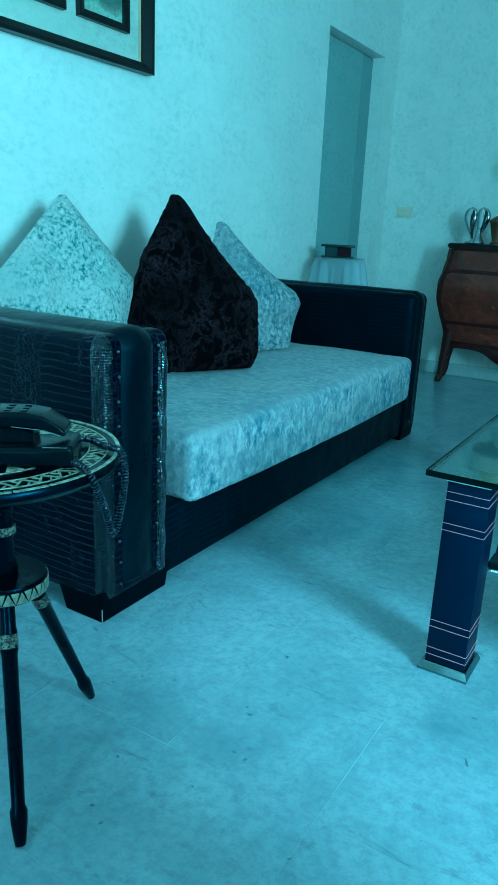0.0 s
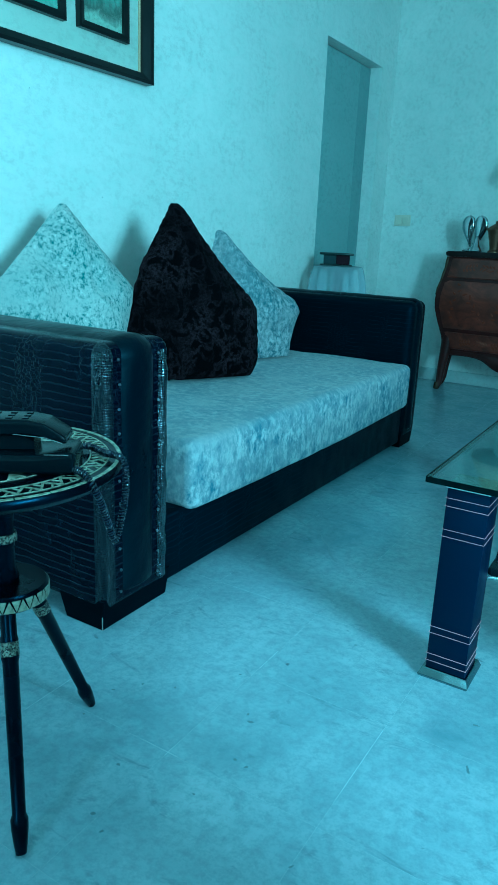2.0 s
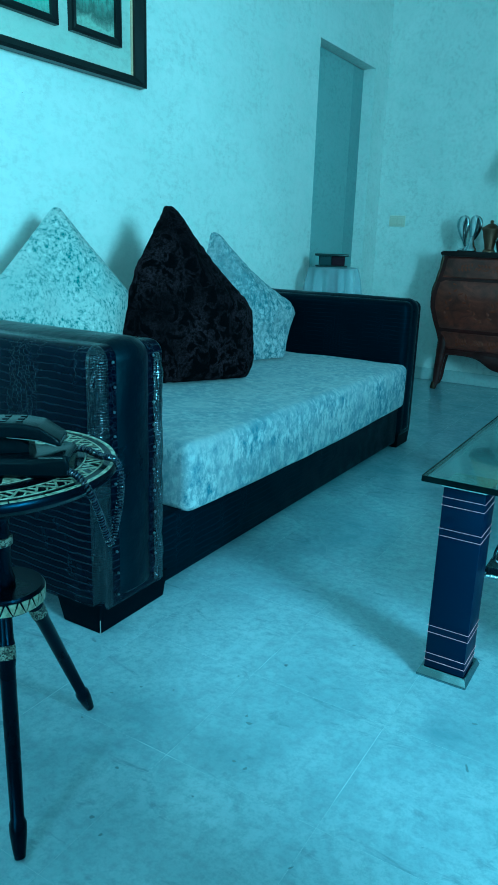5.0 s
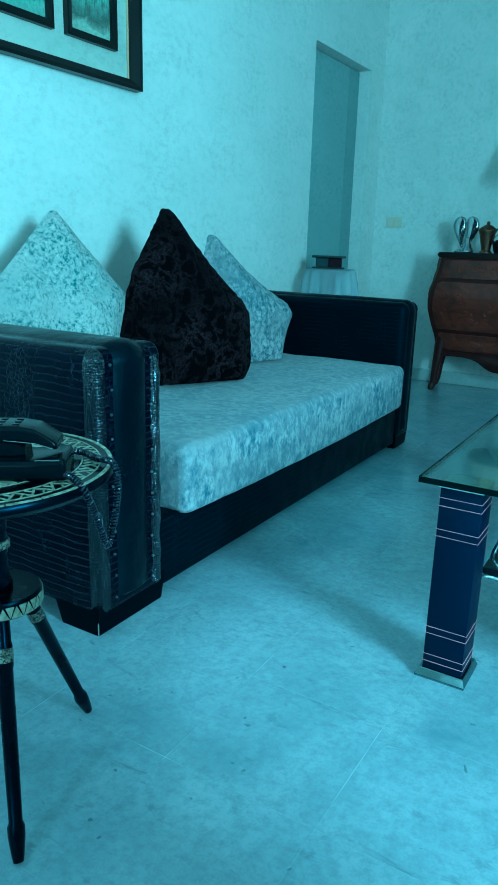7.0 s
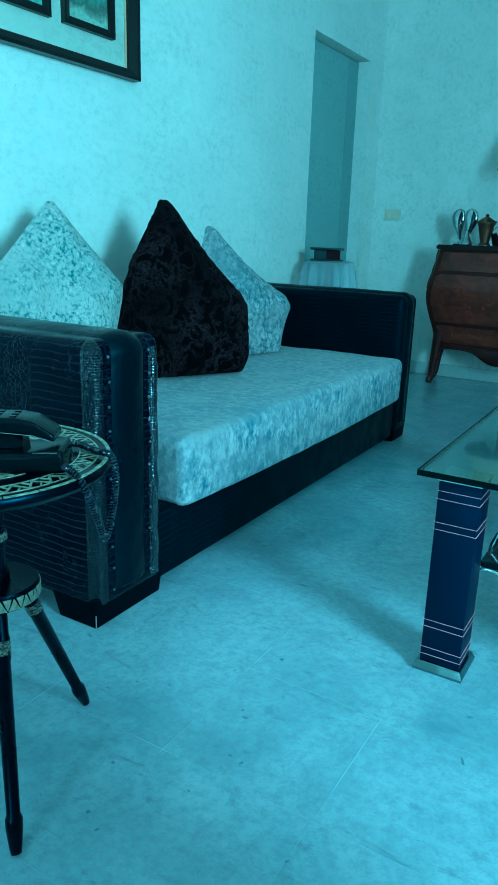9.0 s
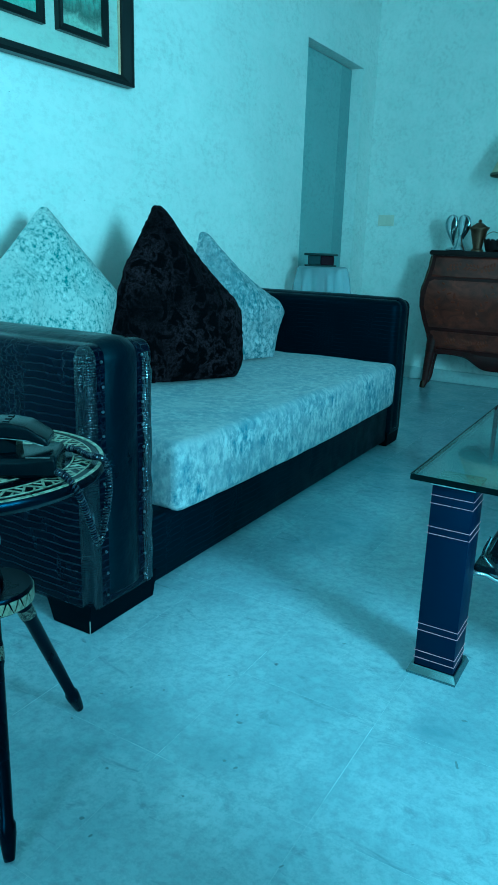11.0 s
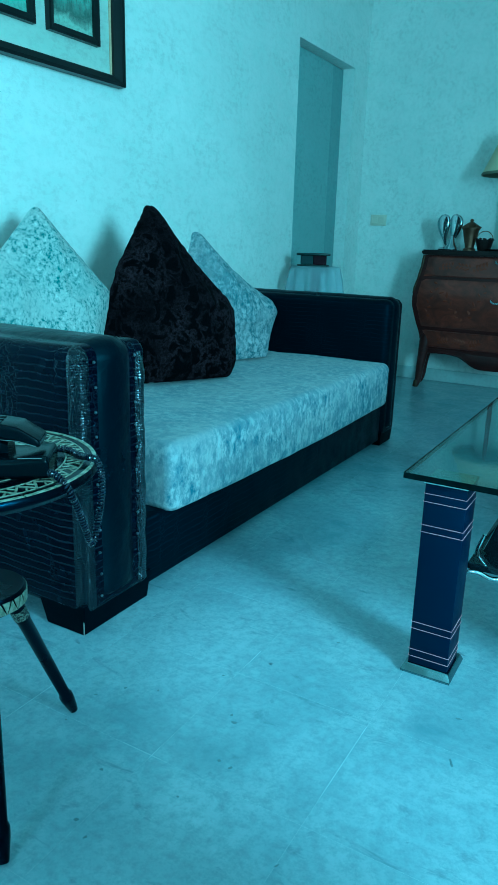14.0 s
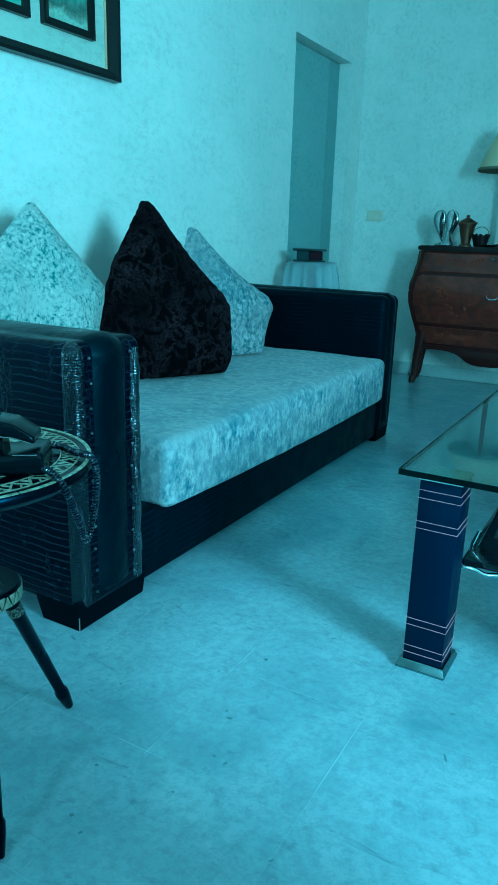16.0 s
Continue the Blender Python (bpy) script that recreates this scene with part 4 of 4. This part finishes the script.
def chest_body():
    bm = bmesh.new()
    rings = []
    for z in np.linspace(0.235, 0.865, 22):
        w, d = at_height(HALF, z), at_height(DEEP, z)
        ks = np.linspace(-1, 1, 25)
        ring = [bm.verts.new((k * w, -d * (1 - 0.16 * abs(k) ** 3), z)) for k in ks]
        ring += [bm.verts.new((x * w, y, z)) for x, y in ((1.0, 0.0), (1.0, 0.14), (-1.0, 0.14), (-1.0, 0.0))]
        rings.append(ring)
    for a, b in zip(rings, rings[1:]):
        for i in range(len(a)):
            bm.faces.new((a[i], a[(i + 1) % len(a)], b[(i + 1) % len(a)], b[i]))
    bm.faces.new(rings[0][::-1])
    bm.faces.new(rings[-1])
    return bm


carcass = part("carcass", chest_body(), M_WALNUT, chest)
for z0, z1 in ((0.730, 0.860), (0.402, 0.723), (0.272, 0.391)):
    dr = part("drawer_front", shell(z0, z1, 0.007, -0.965, 0.965), M_ROSEWOOD, chest, "reddish veneered drawer front")
    zm = (z0 + z1) / 2
    for k in (0.03,):
        w, d = at_height(HALF, zm), at_height(DEEP, zm)
        y = -d * (1 - 0.16 * abs(k) ** 3) - 0.009
        if z0 > 0.3:
            pts = [(k * w + 0.035 * math.cos(t), y - 0.02 * math.sin(t), zm + 0.045 - 0.02 * math.sin(t)) for t in np.linspace(0, math.pi, 13)]
            part("handle", tube(pts, 0.006, 8), M_SILVER, dr, "bright metal drop handle")
    # floral inlay: faint sprays of curved leaves in lighter wood
    rnd = random.Random(int(z0 * 1000))
    sprays = ((-0.76, 0.35, 75), (-0.5, -0.1, 125), (-0.2, 0.35, 62), (0.2, 0.35, 118), (0.5, -0.1, 55), (0.76, 0.35, 105)) if z1 - z0 > 0.2 else ((-0.66, 0.0, 12), (-0.44, 0.0, 168), (-0.22, 0.0, 20), (0.22, 0.0, 160), (0.44, 0.0, 12), (0.66, 0.0, 168))
    for c, up, heading in sprays:
        for i in range(8):
            t = i / 7
            side = 1 if i % 2 else -1
            turn_to = heading + 35 * (t - 0.5) + 50 * side
            r = (z1 - z0) * 0.32 * (t * 2 - 1)
            k = c + (r * math.cos(radians(heading)) - side * 0.011 * math.sin(radians(heading))) / 0.54
            z = zm + up * 0.22 * (z1 - z0) + r * math.sin(radians(heading)) * (1.0 if z1 - z0 > 0.2 else 0.6) + side * 0.011 * math.cos(radians(heading))
            w, d, d2 = at_height(HALF, z), at_height(DEEP, z), at_height(DEEP, z + 0.01)
            y = -d * (1 - 0.16 * abs(k) ** 3) - 0.0066
            lean = math.degrees(math.atan2(d2 - d, 0.01))
            bm = bmesh.new()
            bmesh.ops.create_icosphere(bm, subdivisions=2, radius=1.0)
            size = rnd.uniform(0.7, 1.2)
            bmesh.ops.scale(bm, vec=(0.018 * size, 0.0010, 0.0085 * size), verts=bm.verts)
            part("inlay_leaf", bm, M_INLAY, dr, at=pose(k * w, y, z, lean, -turn_to, 0))


def apron():
    def fun(u, v, sd):
        low = 0.250 - 0.03 * math.exp(-(u / 0.72) ** 4) - 0.068 * math.exp(-(u / 0.36) ** 4) - 0.02 * math.exp(-((abs(u) - 0.95) / 0.2) ** 2)
        z = low + (0.272 - low) * (v + 1) / 2
        w, d = at_height(HALF, 0.27), at_height(DEEP, 0.27)
        y = -d * (1 - 0.16 * abs(u) ** 3) - 0.002
        return (u * w * 0.97, y if sd else y + 0.02, z)
    return grid_solid(fun, 40, 4)


part("apron", apron(), M_WALNUT, chest)
for sx in (-1, 1):
    for front in (True, False):
        y0 = -0.098 if front else 0.11
        wide = 0.0 if front else 0.035
        pts = smooth_path([(sx * (0.425 + wide * 0.3), y0 + 0.02, 0.40), (sx * (0.434 + wide), y0 + 0.004, 0.30), (sx * (0.441 + wide), y0 - 0.004, 0.22), (sx * (0.450 + wide), y0 - 0.008, 0.13), (sx * (0.453 + wide), y0 - 0.014, 0.05), (sx * (0.462 + wide), y0 - 0.024, 0.012), (sx * (0.466 + wide), y0 - 0.028, 0.0005)], 4)
        lg = part("leg", tube(pts, 0.026, 14, [0.6 + 1.15 * (1 - i / (len(pts) - 1)) ** 1.6 for i in range(len(pts))]), M_WALNUT, chest)
        part("sabot", lathe([(0.017, 0.0), (0.02, 0.006), (0.017, 0.03), (0.014, 0.045)], 16), M_DARKBRONZE, lg, "dark bronze foot mount", at=pose(sx * (0.464 + wide), y0 - 0.024, 0.0004))
    # a scrolled bronze mount runs down each front corner
    zs = [0.62 + 0.242 * i / 24 for i in range(25)]
    pts = [(sx * (at_height(HALF, z) + 0.001), -at_height(DEEP, z) * 0.84 + 0.004, z) for z in zs]
    part("corner_mount", tube(pts, 0.008, 10, [0.55 + 0.45 * t + 0.32 * abs(math.sin(t * 9.0)) for t in [i / 24 for i in range(25)]]), M_DARKBRONZE, carcass, "dark bronze scroll mount")


def chest_top():
    pts = []
    n = 40
    for i in range(n + 1):
        k = -1 + 2 * i / n
        pts.append((k * 0.5, -0.165 * (1 - 0.2 * abs(k) ** 3) + (0.006 if abs(k) > 0.96 else 0)))
    pts += [(0.5, 0.143), (-0.5, 0.143)]
    bm = prism(pts, 0.866, 0.897)
    bmesh.ops.bevel(bm, geom=[ed for ed in bm.edges if abs(ed.verts[0].co.z - ed.verts[1].co.z) < 1e-6], offset=0.007, segments=3, affect="EDGES")
    return bm


part("top", chest_top(), M_DARKTOPWOOD, chest, "dark polished moulded top", smooth=False)
CT = 0.8975

# ---- things on the chest ----
orn = thing("silver_ornament", pose(0.715, 3.32, CT), "polished silver ornament of two curved leaf forms", "ornament")
part("base", lathe([(0.0, 0.0), (0.06, 0.0), (0.062, 0.006), (0.05, 0.016), (0.02, 0.022), (0.0, 0.024)], 32), M_SILVER, orn)


def leaf_form(sx):
    def fun(u, v, sd):
        t = (v + 1) / 2
        w = 0.060 * max(0.0, math.sin(math.pi * t ** 1.5)) ** 0.55 * (0.3 + 0.7 * t) + 0.003
        x = sx * (0.012 + 0.032 * math.sin(t * 2.2)) + u * w * 0.85
        h = 0.016 * max(0.0, 1 - u * u) ** 0.5 * math.sin(math.pi * t) ** 0.5
        return (x, (-h if sd else h * 0.5) + 0.0 - 0.012 * sx, 0.018 + 0.205 * t)
    return grid_solid(fun, 14, 26)


def leaf_hollow(sx):
    """A dark reflection along one side of a leaf, put in as a black sheet."""
    def fun(u, v, sd):
        t = 0.12 + 0.82 * (v + 1) / 2
        w = 0.060 * max(0.0, math.sin(math.pi * t ** 1.5)) ** 0.55 * (0.3 + 0.7 * t) + 0.003
        k = 0.42 + 0.42 * u * math.sin(math.pi * (v + 1) / 2) ** 0.5
        x = sx * (0.012 + 0.032 * math.sin(t * 2.2)) + k * w * 0.85
        h = 0.016 * max(0.0, 1 - k * k) ** 0.5 * math.sin(math.pi * t) ** 0.5
        return (x, (-h - 0.0012 if sd else -h + 0.001) - 0.012 * sx, 0.018 + 0.205 * t)
    return grid_solid(fun, 8, 20)


for sx in (-1, 1):
    leaf = part("leaf", leaf_form(sx), M_SILVER, orn)
    part("leaf_hollow", leaf_hollow(sx), M_BLACKGLASS, leaf, "black sheet standing for a dark reflection")
part("knob", lathe([(0.0, 0.0), (0.044, 0.001), (0.042, 0.012), (0.03, 0.03), (0.02, 0.055), (0.012, 0.085), (0.0, 0.092)], 24), M_SILVER, orn, at=pose(0.03, -0.03, 0.004))

urn = thing("lidded_urn", pose(0.858, 3.30, CT) @ Matrix.Scale(1.09, 4), "small tarnished copper urn with a domed lid", "urn")
part("bowl", lathe([(0.0, 0.0), (0.036, 0.0), (0.036, 0.006), (0.026, 0.016), (0.027, 0.03), (0.04, 0.085), (0.045, 0.112), (0.052, 0.122), (0.052, 0.127), (0.0, 0.127)], 28), M_COPPER, urn)
lid = part("lid", lathe([(0.054, 0.127), (0.05, 0.135), (0.034, 0.146), (0.02, 0.155), (0.008, 0.16), (0.011, 0.168), (0.006, 0.176), (0.0, 0.177)], 28), M_COPPER, urn)
for a in range(8):
    bm = bmesh.new()
    bmesh.ops.create_icosphere(bm, subdivisions=1, radius=0.006)
    part("lid_point", bm, M_COPPER, lid, at=pose(0.053 * math.cos(a * 0.785), 0.053 * math.sin(a * 0.785), 0.131))

basket = thing("dark_basket", pose(0.955, 3.27, CT), "small dark wrought basket with a thin loop handle", "basket")
part("bowl", lathe([(0.0, 0.0), (0.035, 0.0), (0.04, 0.01), (0.05, 0.05), (0.056, 0.068), (0.05, 0.066), (0.044, 0.048), (0.03, 0.012), (0.0, 0.01)], 24), M_DARKTOPWOOD, basket)
part("handle", tube([(0.052 * math.cos(t), 0.0, 0.06 + 0.06 * math.sin(t)) for t in np.linspace(0, math.pi, 17)], 0.0024, 8), M_BRONZE, basket, "thin bronze handle")
for a in range(10):
    bm = bmesh.new()
    bmesh.ops.create_icosphere(bm, subdivisions=1, radius=0.009)
    part("rim_lump", bm, M_DARKTOPWOOD, basket, at=pose(0.05 * math.cos(a * 0.628), 0.05 * math.sin(a * 0.628), 0.068 + 0.004 * (a % 2)))

dish = thing("silver_dish", pose(1.02, 3.25, CT), "small shallow silver dish on the chest", "dish")
part("plate", lathe([(0.0, 0.0), (0.028, 0.0), (0.052, 0.01), (0.055, 0.013), (0.03, 0.006), (0.0, 0.005)], 28), M_SILVER, dish)

lamp = thing("table_lamp", pose(1.09, 3.37, CT), "table lamp with a cream cone shade, unlit", "lamp")
part("lamp_base", lathe([(0.0, 0.0), (0.075, 0.0), (0.075, 0.012), (0.055, 0.02), (0.03, 0.03), (0.022, 0.05), (0.0, 0.052)], 32), M_BRONZE, lamp)
part("stem", lathe([(0.017, 0.05), (0.015, 0.2), (0.019, 0.22), (0.015, 0.24), (0.014, 0.5), (0.008, 0.51), (0.008, 0.6)], 20), M_INLAY, lamp)
part("finial", lathe([(0.0, 0.0), (0.006, 0.002), (0.008, 0.007), (0.005, 0.013), (0.0, 0.014)], 16), M_SILVER, lamp, at=pose(-0.05, -0.06, 0.445))
shade = part("shade", lathe([(0.215, 0.45), (0.216, 0.453), (0.108, 0.70), (0.106, 0.70), (0.213, 0.453)], 48, False), M_SHADE, lamp, "cream fabric shade")
part("lining", lathe([(0.209, 0.454), (0.104, 0.69), (0.0, 0.692)], 48, False), M_SHADEDARK, shade, "dull inner lining")
part("shade_rim", lathe([(0.2165, 0.449), (0.2165, 0.46), (0.2135, 0.465), (0.211, 0.449)], 48, False), M_SHADEDARK, shade, "darker braid rim")
part("shade_spider", joined(box(-0.15, 0.15, -0.002, 0.002, 0.59, 0.594), box(-0.002, 0.002, -0.15, 0.15, 0.595, 0.599)), M_BRONZE, lamp)

# ---- the side table with the cloth ----
cloth_table = thing("cloth_covered_table", pose(0.232, 2.36, 0), "small round table covered with sheer white cloth", "side table")


def cloth():
    bm = bmesh.new()
    n, rows = 96, []
    for r, z in ((0.001, 0.79), (0.06, 0.79), (0.128, 0.79), (0.139, 0.786), (0.145, 0.77), (0.15, 0.72), (0.158, 0.62), (0.166, 0.5), (0.172, 0.3), (0.178, 0.12), (0.182, 0.03)):
        k = max(0.0, min(1.0, (0.788 - z) / 0.12))
        rows.append([bm.verts.new(((r + k * 0.02 * math.sin(13 * a + 0.6 * math.sin(2 * a))) * math.cos(a), (r + k * 0.02 * math.sin(13 * a + 0.6 * math.sin(2 * a))) * math.sin(a), z)) for a in [2 * math.pi * i / n for i in range(n)]])
    for a, b in zip(rows, rows[1:]):
        for i in range(n):
            bm.faces.new((a[i], a[(i + 1) % n], b[(i + 1) % n], b[i]))
    bm.faces.new(rows[0])
    return bm


part("cloth", cloth(), M_CLOTH, cloth_table, "sheer white draped cloth")
part("pedestal", lathe([(0.0, 0.0), (0.12, 0.0), (0.12, 0.02), (0.03, 0.05), (0.03, 0.74), (0.10, 0.77), (0.12, 0.785), (0.0, 0.786)], 24), M_WALNUT, cloth_table)

casket = thing("small_box", pose(0.215, 2.36, 0.7915, rz=28), "small dark box with a wide lid on the table", "box")
part("base_plate", box(-0.09, 0.09, -0.05, 0.05, 0, 0.008, 0.002, 1), M_DARKTOP, casket)
part("body", box(0.0, 0.075, -0.04, 0.04, 0.008, 0.058, 0.003, 1), M_MAROON, casket, "dark wine-coloured box side")
part("end_block", box(-0.07, -0.0005, -0.038, 0.038, 0.008, 0.058, 0.003, 1), M_GREYBOX, casket, "grey box side")
part("lid", box(-0.095, 0.095, -0.055, 0.055, 0.0585, 0.071, 0.004, 2), M_DARKTOP, casket, "dark green lid")

# ---- the switch ----
sw = thing("light_switch", pose(0.15, RY1 - 0.0005, 1.085), "yellowed cream double light switch on the wall", "switch")
part("plate", box(-0.058, 0.058, -0.009, 0.0, -0.037, 0.037, 0.003, 2), M_SWITCH, sw)
for x in (-0.024, 0.024):
    part("rocker", box(x - 0.02, x + 0.02, -0.013, -0.0085, -0.024, 0.024, 0.002, 1), M_SWITCH, sw)

# ---- windows behind the camera ----


def window(name, x0, x1, z0, z1, at, label):
    w = tagged(link_mesh(name, joined(
        box(x0, x1, -0.03, 0.03, z0, z0 + 0.06), box(x0, x1, -0.03, 0.03, z1 - 0.06, z1), box(x0, x0 + 0.06, -0.03, 0.03, z0 + 0.06, z1 - 0.06),
        box(x1 - 0.06, x1, -0.03, 0.03, z0 + 0.06, z1 - 0.06), box((x0 + x1) / 2 - 0.015, (x0 + x1) / 2 + 0.015, -0.028, 0.028, z0 + 0.06, z1 - 0.06)), M_SWITCH, smooth=False, at=at), label, "window", kind="structure")
    for a, b in ((x0 + 0.06, (x0 + x1) / 2 - 0.015), ((x0 + x1) / 2 + 0.015, x1 - 0.06)):
        p = part("pane", box(a, b, -0.003, 0.003, z0 + 0.06, z1 - 0.06), M_PANE, w, smooth=False)
        p.visible_shadow = False
    return w


window("window_1", -0.57, 0.57, W1[2], W1[3], pose(RX1 + 0.37, -1.23, 0, rz=90), "cream framed window with two panes")
window("window_2", -0.16, 0.16, W2[2], W2[3], pose(1.6, RY0 - 0.17, 0), "narrow cream framed window")

# ---- the floor ----
floor = structure("floor", box(-T, RX1 + T, RY0 - T, RY1 + T, -0.2, -0.0003), M_JOINT, "pale veined marble tile floor", "floor")
TILE, JX, JY = 0.308, 1.322, -0.563


def tile_mesh():
    h = TILE / 2 - 0.0003
    bm = bmesh.new()
    lo = [bm.verts.new((x, y, -0.0009)) for x, y in ((-h, -h), (h, -h), (h, h), (-h, h))]
    mid = [bm.verts.new((x, y, -0.0002)) for x, y in ((-h, -h), (h, -h), (h, h), (-h, h))]
    g = h - 0.0003
    hi = [bm.verts.new((x, y, 0.0)) for x, y in ((-g, -g), (g, -g), (g, g), (-g, g))]
    bm.faces.new(hi)
    for a, b in ((lo, mid), (mid, hi)):
        for i in range(4):
            bm.faces.new((a[i], a[(i + 1) % 4], b[(i + 1) % 4], b[i]))
    me = bpy.data.meshes.new("tile")
    bmesh.ops.recalc_face_normals(bm, faces=bm.faces)
    bm.to_mesh(me)
    bm.free()
    me.materials.append(M_MARBLE)
    return me


TILE_MESH = tile_mesh()
rest = bmesh.new()
for i in range(-5, 11):
    for j in range(-10, 15):
        cx, cy = JX + (i + 0.5) * TILE, JY + (j + 0.5) * TILE
        if not (-0.1 < cx < RX1 + 0.1 and RY0 - 0.1 < cy < RY1 + 0.1):
            continue
        if cx < 2.9 and cy > -2.0:
            t = new("tile", TILE_MESH)
            t.parent = floor
            t.location = (cx, cy, 0.0)
        else:
            b = rest.verts
            h = TILE / 2 - 0.001
            q = [b.new((cx + sx * h, cy + sy * h, 0.0)) for sx, sy in ((-1, -1), (1, -1), (1, 1), (-1, 1))]
            q2 = [b.new((v.co.x, v.co.y, -0.0009)) for v in q]
            rest.faces.new(q)
            for k in range(4):
                rest.faces.new((q[k], q[(k + 1) % 4], q2[(k + 1) % 4], q2[k]))
tagged(link_mesh("more_tiles", rest, M_MARBLE, floor, smooth=False), kind="stuff")


def floor_mark(x, y, long, wide, turn, seed):
    """A small dark chip in a tile."""
    rnd = random.Random(seed)
    long, wide = long * 0.75, wide * 0.7
    pts = [(long * (0.7 + 0.5 * rnd.random()) * math.cos(a), wide * (0.6 + 0.7 * rnd.random()) * math.sin(a)) for a in [2 * math.pi * i / 11 for i in range(11)]]
    part("dark_chip", prism(pts, -0.0004, 0.0003), M_CHIP, floor, smooth=False, at=pose(x, y, 0, rz=turn))


M_CHIP = Mat("dark_stone_fleck", (0.15, 0.18, 0.205), 0.5).m
for n, (x, y, long, wide, turn) in enumerate(((1.402, -0.402, 0.009, 0.005, 20), (1.386, -0.385, 0.006, 0.004, 80), (1.779, -0.15, 0.009, 0.004, 10), (1.118, -0.572, 0.004, 0.003, 0),
                                              (1.435, -0.508, 0.006, 0.004, 15), (1.462, -0.513, 0.006, 0.004, 60), (1.269, -0.639, 0.005, 0.004, 0), (1.311, -0.747, 0.007, 0.005, 30), (1.348, -0.766, 0.006, 0.004, 80),
                                              (1.422, -0.619, 0.004, 0.003, 0), (1.112, -0.48, 0.005, 0.003, 20), (1.149, -0.43, 0.005, 0.003, 50), (1.632, -0.653, 0.007, 0.002, 60), (1.80, -0.285, 0.016, 0.004, -65),
                                              (1.30, -0.28, 0.005, 0.003, 40), (1.213, -0.40, 0.004, 0.003, 120), (1.46, -0.02, 0.007, 0.003, 30))):
    floor_mark(x, y, long, wide, turn, n)
crack = smooth_path([(0.945, 0.629, 0), (0.972, 0.598, 0), (1.015, 0.567, 0), (1.048, 0.556, 0), (1.09, 0.532, 0), (1.118, 0.494, 0), (1.153, 0.462, 0), (1.176, 0.421, 0), (1.225, 0.367, 0)], 3)
left = [(q.x - 0.68 * w, q.y - 0.73 * w) for q, w in ((q, 0.0024 + 0.0018 * math.sin(i * 0.9)) for i, q in enumerate(crack))]
right = [(q.x + 0.68 * w, q.y + 0.73 * w) for q, w in ((q, 0.0024 + 0.0016 * math.cos(i * 1.3)) for i, q in enumerate(crack))]
bm = prism(left + right[::-1], -0.0004, 0.0003)
M_VEIN = Mat("dark_marble_vein", (0.21, 0.245, 0.29), 0.35).m
part("dark_vein", bm, M_VEIN, floor, smooth=False)


def worn_joint(x0, y0, x1, y1, wide):
    """A pale ragged stretch of filler that shows in a joint between two tiles."""
    n = 14
    d = Vector((x1 - x0, y1 - y0))
    side = Vector((-d.y, d.x)).normalized()
    rnd = random.Random(int(x0 * 1000))
    edge_a, edge_b = [], []
    for i in range(n + 1):
        p, w = Vector((x0, y0)) + d * (i / n), wide * rnd.uniform(0.25, 0.6) * (1 if 0 < i < n else 0.3)
        edge_a.append(p + side * w)
        edge_b.append(p - side * w)
    part("pale_filler", prism(edge_a + edge_b[::-1], -0.0004, 0.0003), M_FILLER, floor, smooth=False)


M_FILLER = Mat("pale_joint_filler", (0.52, 0.56, 0.61), 0.7).m
for x0, y0, x1, y1, wide in ((1.630, -0.495, 1.630, -0.27, 0.0014), (1.255, -0.563, 1.345, -0.563, 0.0012), (1.322, -0.572, 1.322, -0.536, 0.0014), (1.322, -0.235, 1.322, -0.15, 0.0012), (1.014, -0.63, 1.014, -0.5, 0.0014)):
    worn_joint(x0, y0, x1, y1, wide * 0.7)

# ---- small nail holes in the plaster behind the sofa ----
M_HOLE = Mat("dark_nail_hole", (0.28, 0.29, 0.30), 0.9).m
for y, z, r in ((0.692, 1.047, 0.003), (1.08, 1.086, 0.003), (0.354, 1.368, 0.0025)):
    part("nail_hole", lathe([(0.0, -0.0005), (r * 0.75, -0.0003), (r * 0.5, 0.0006), (0.0, 0.0008)], 9), M_HOLE, wall_west, at=pose(0, y, z, 0, 90, 0))
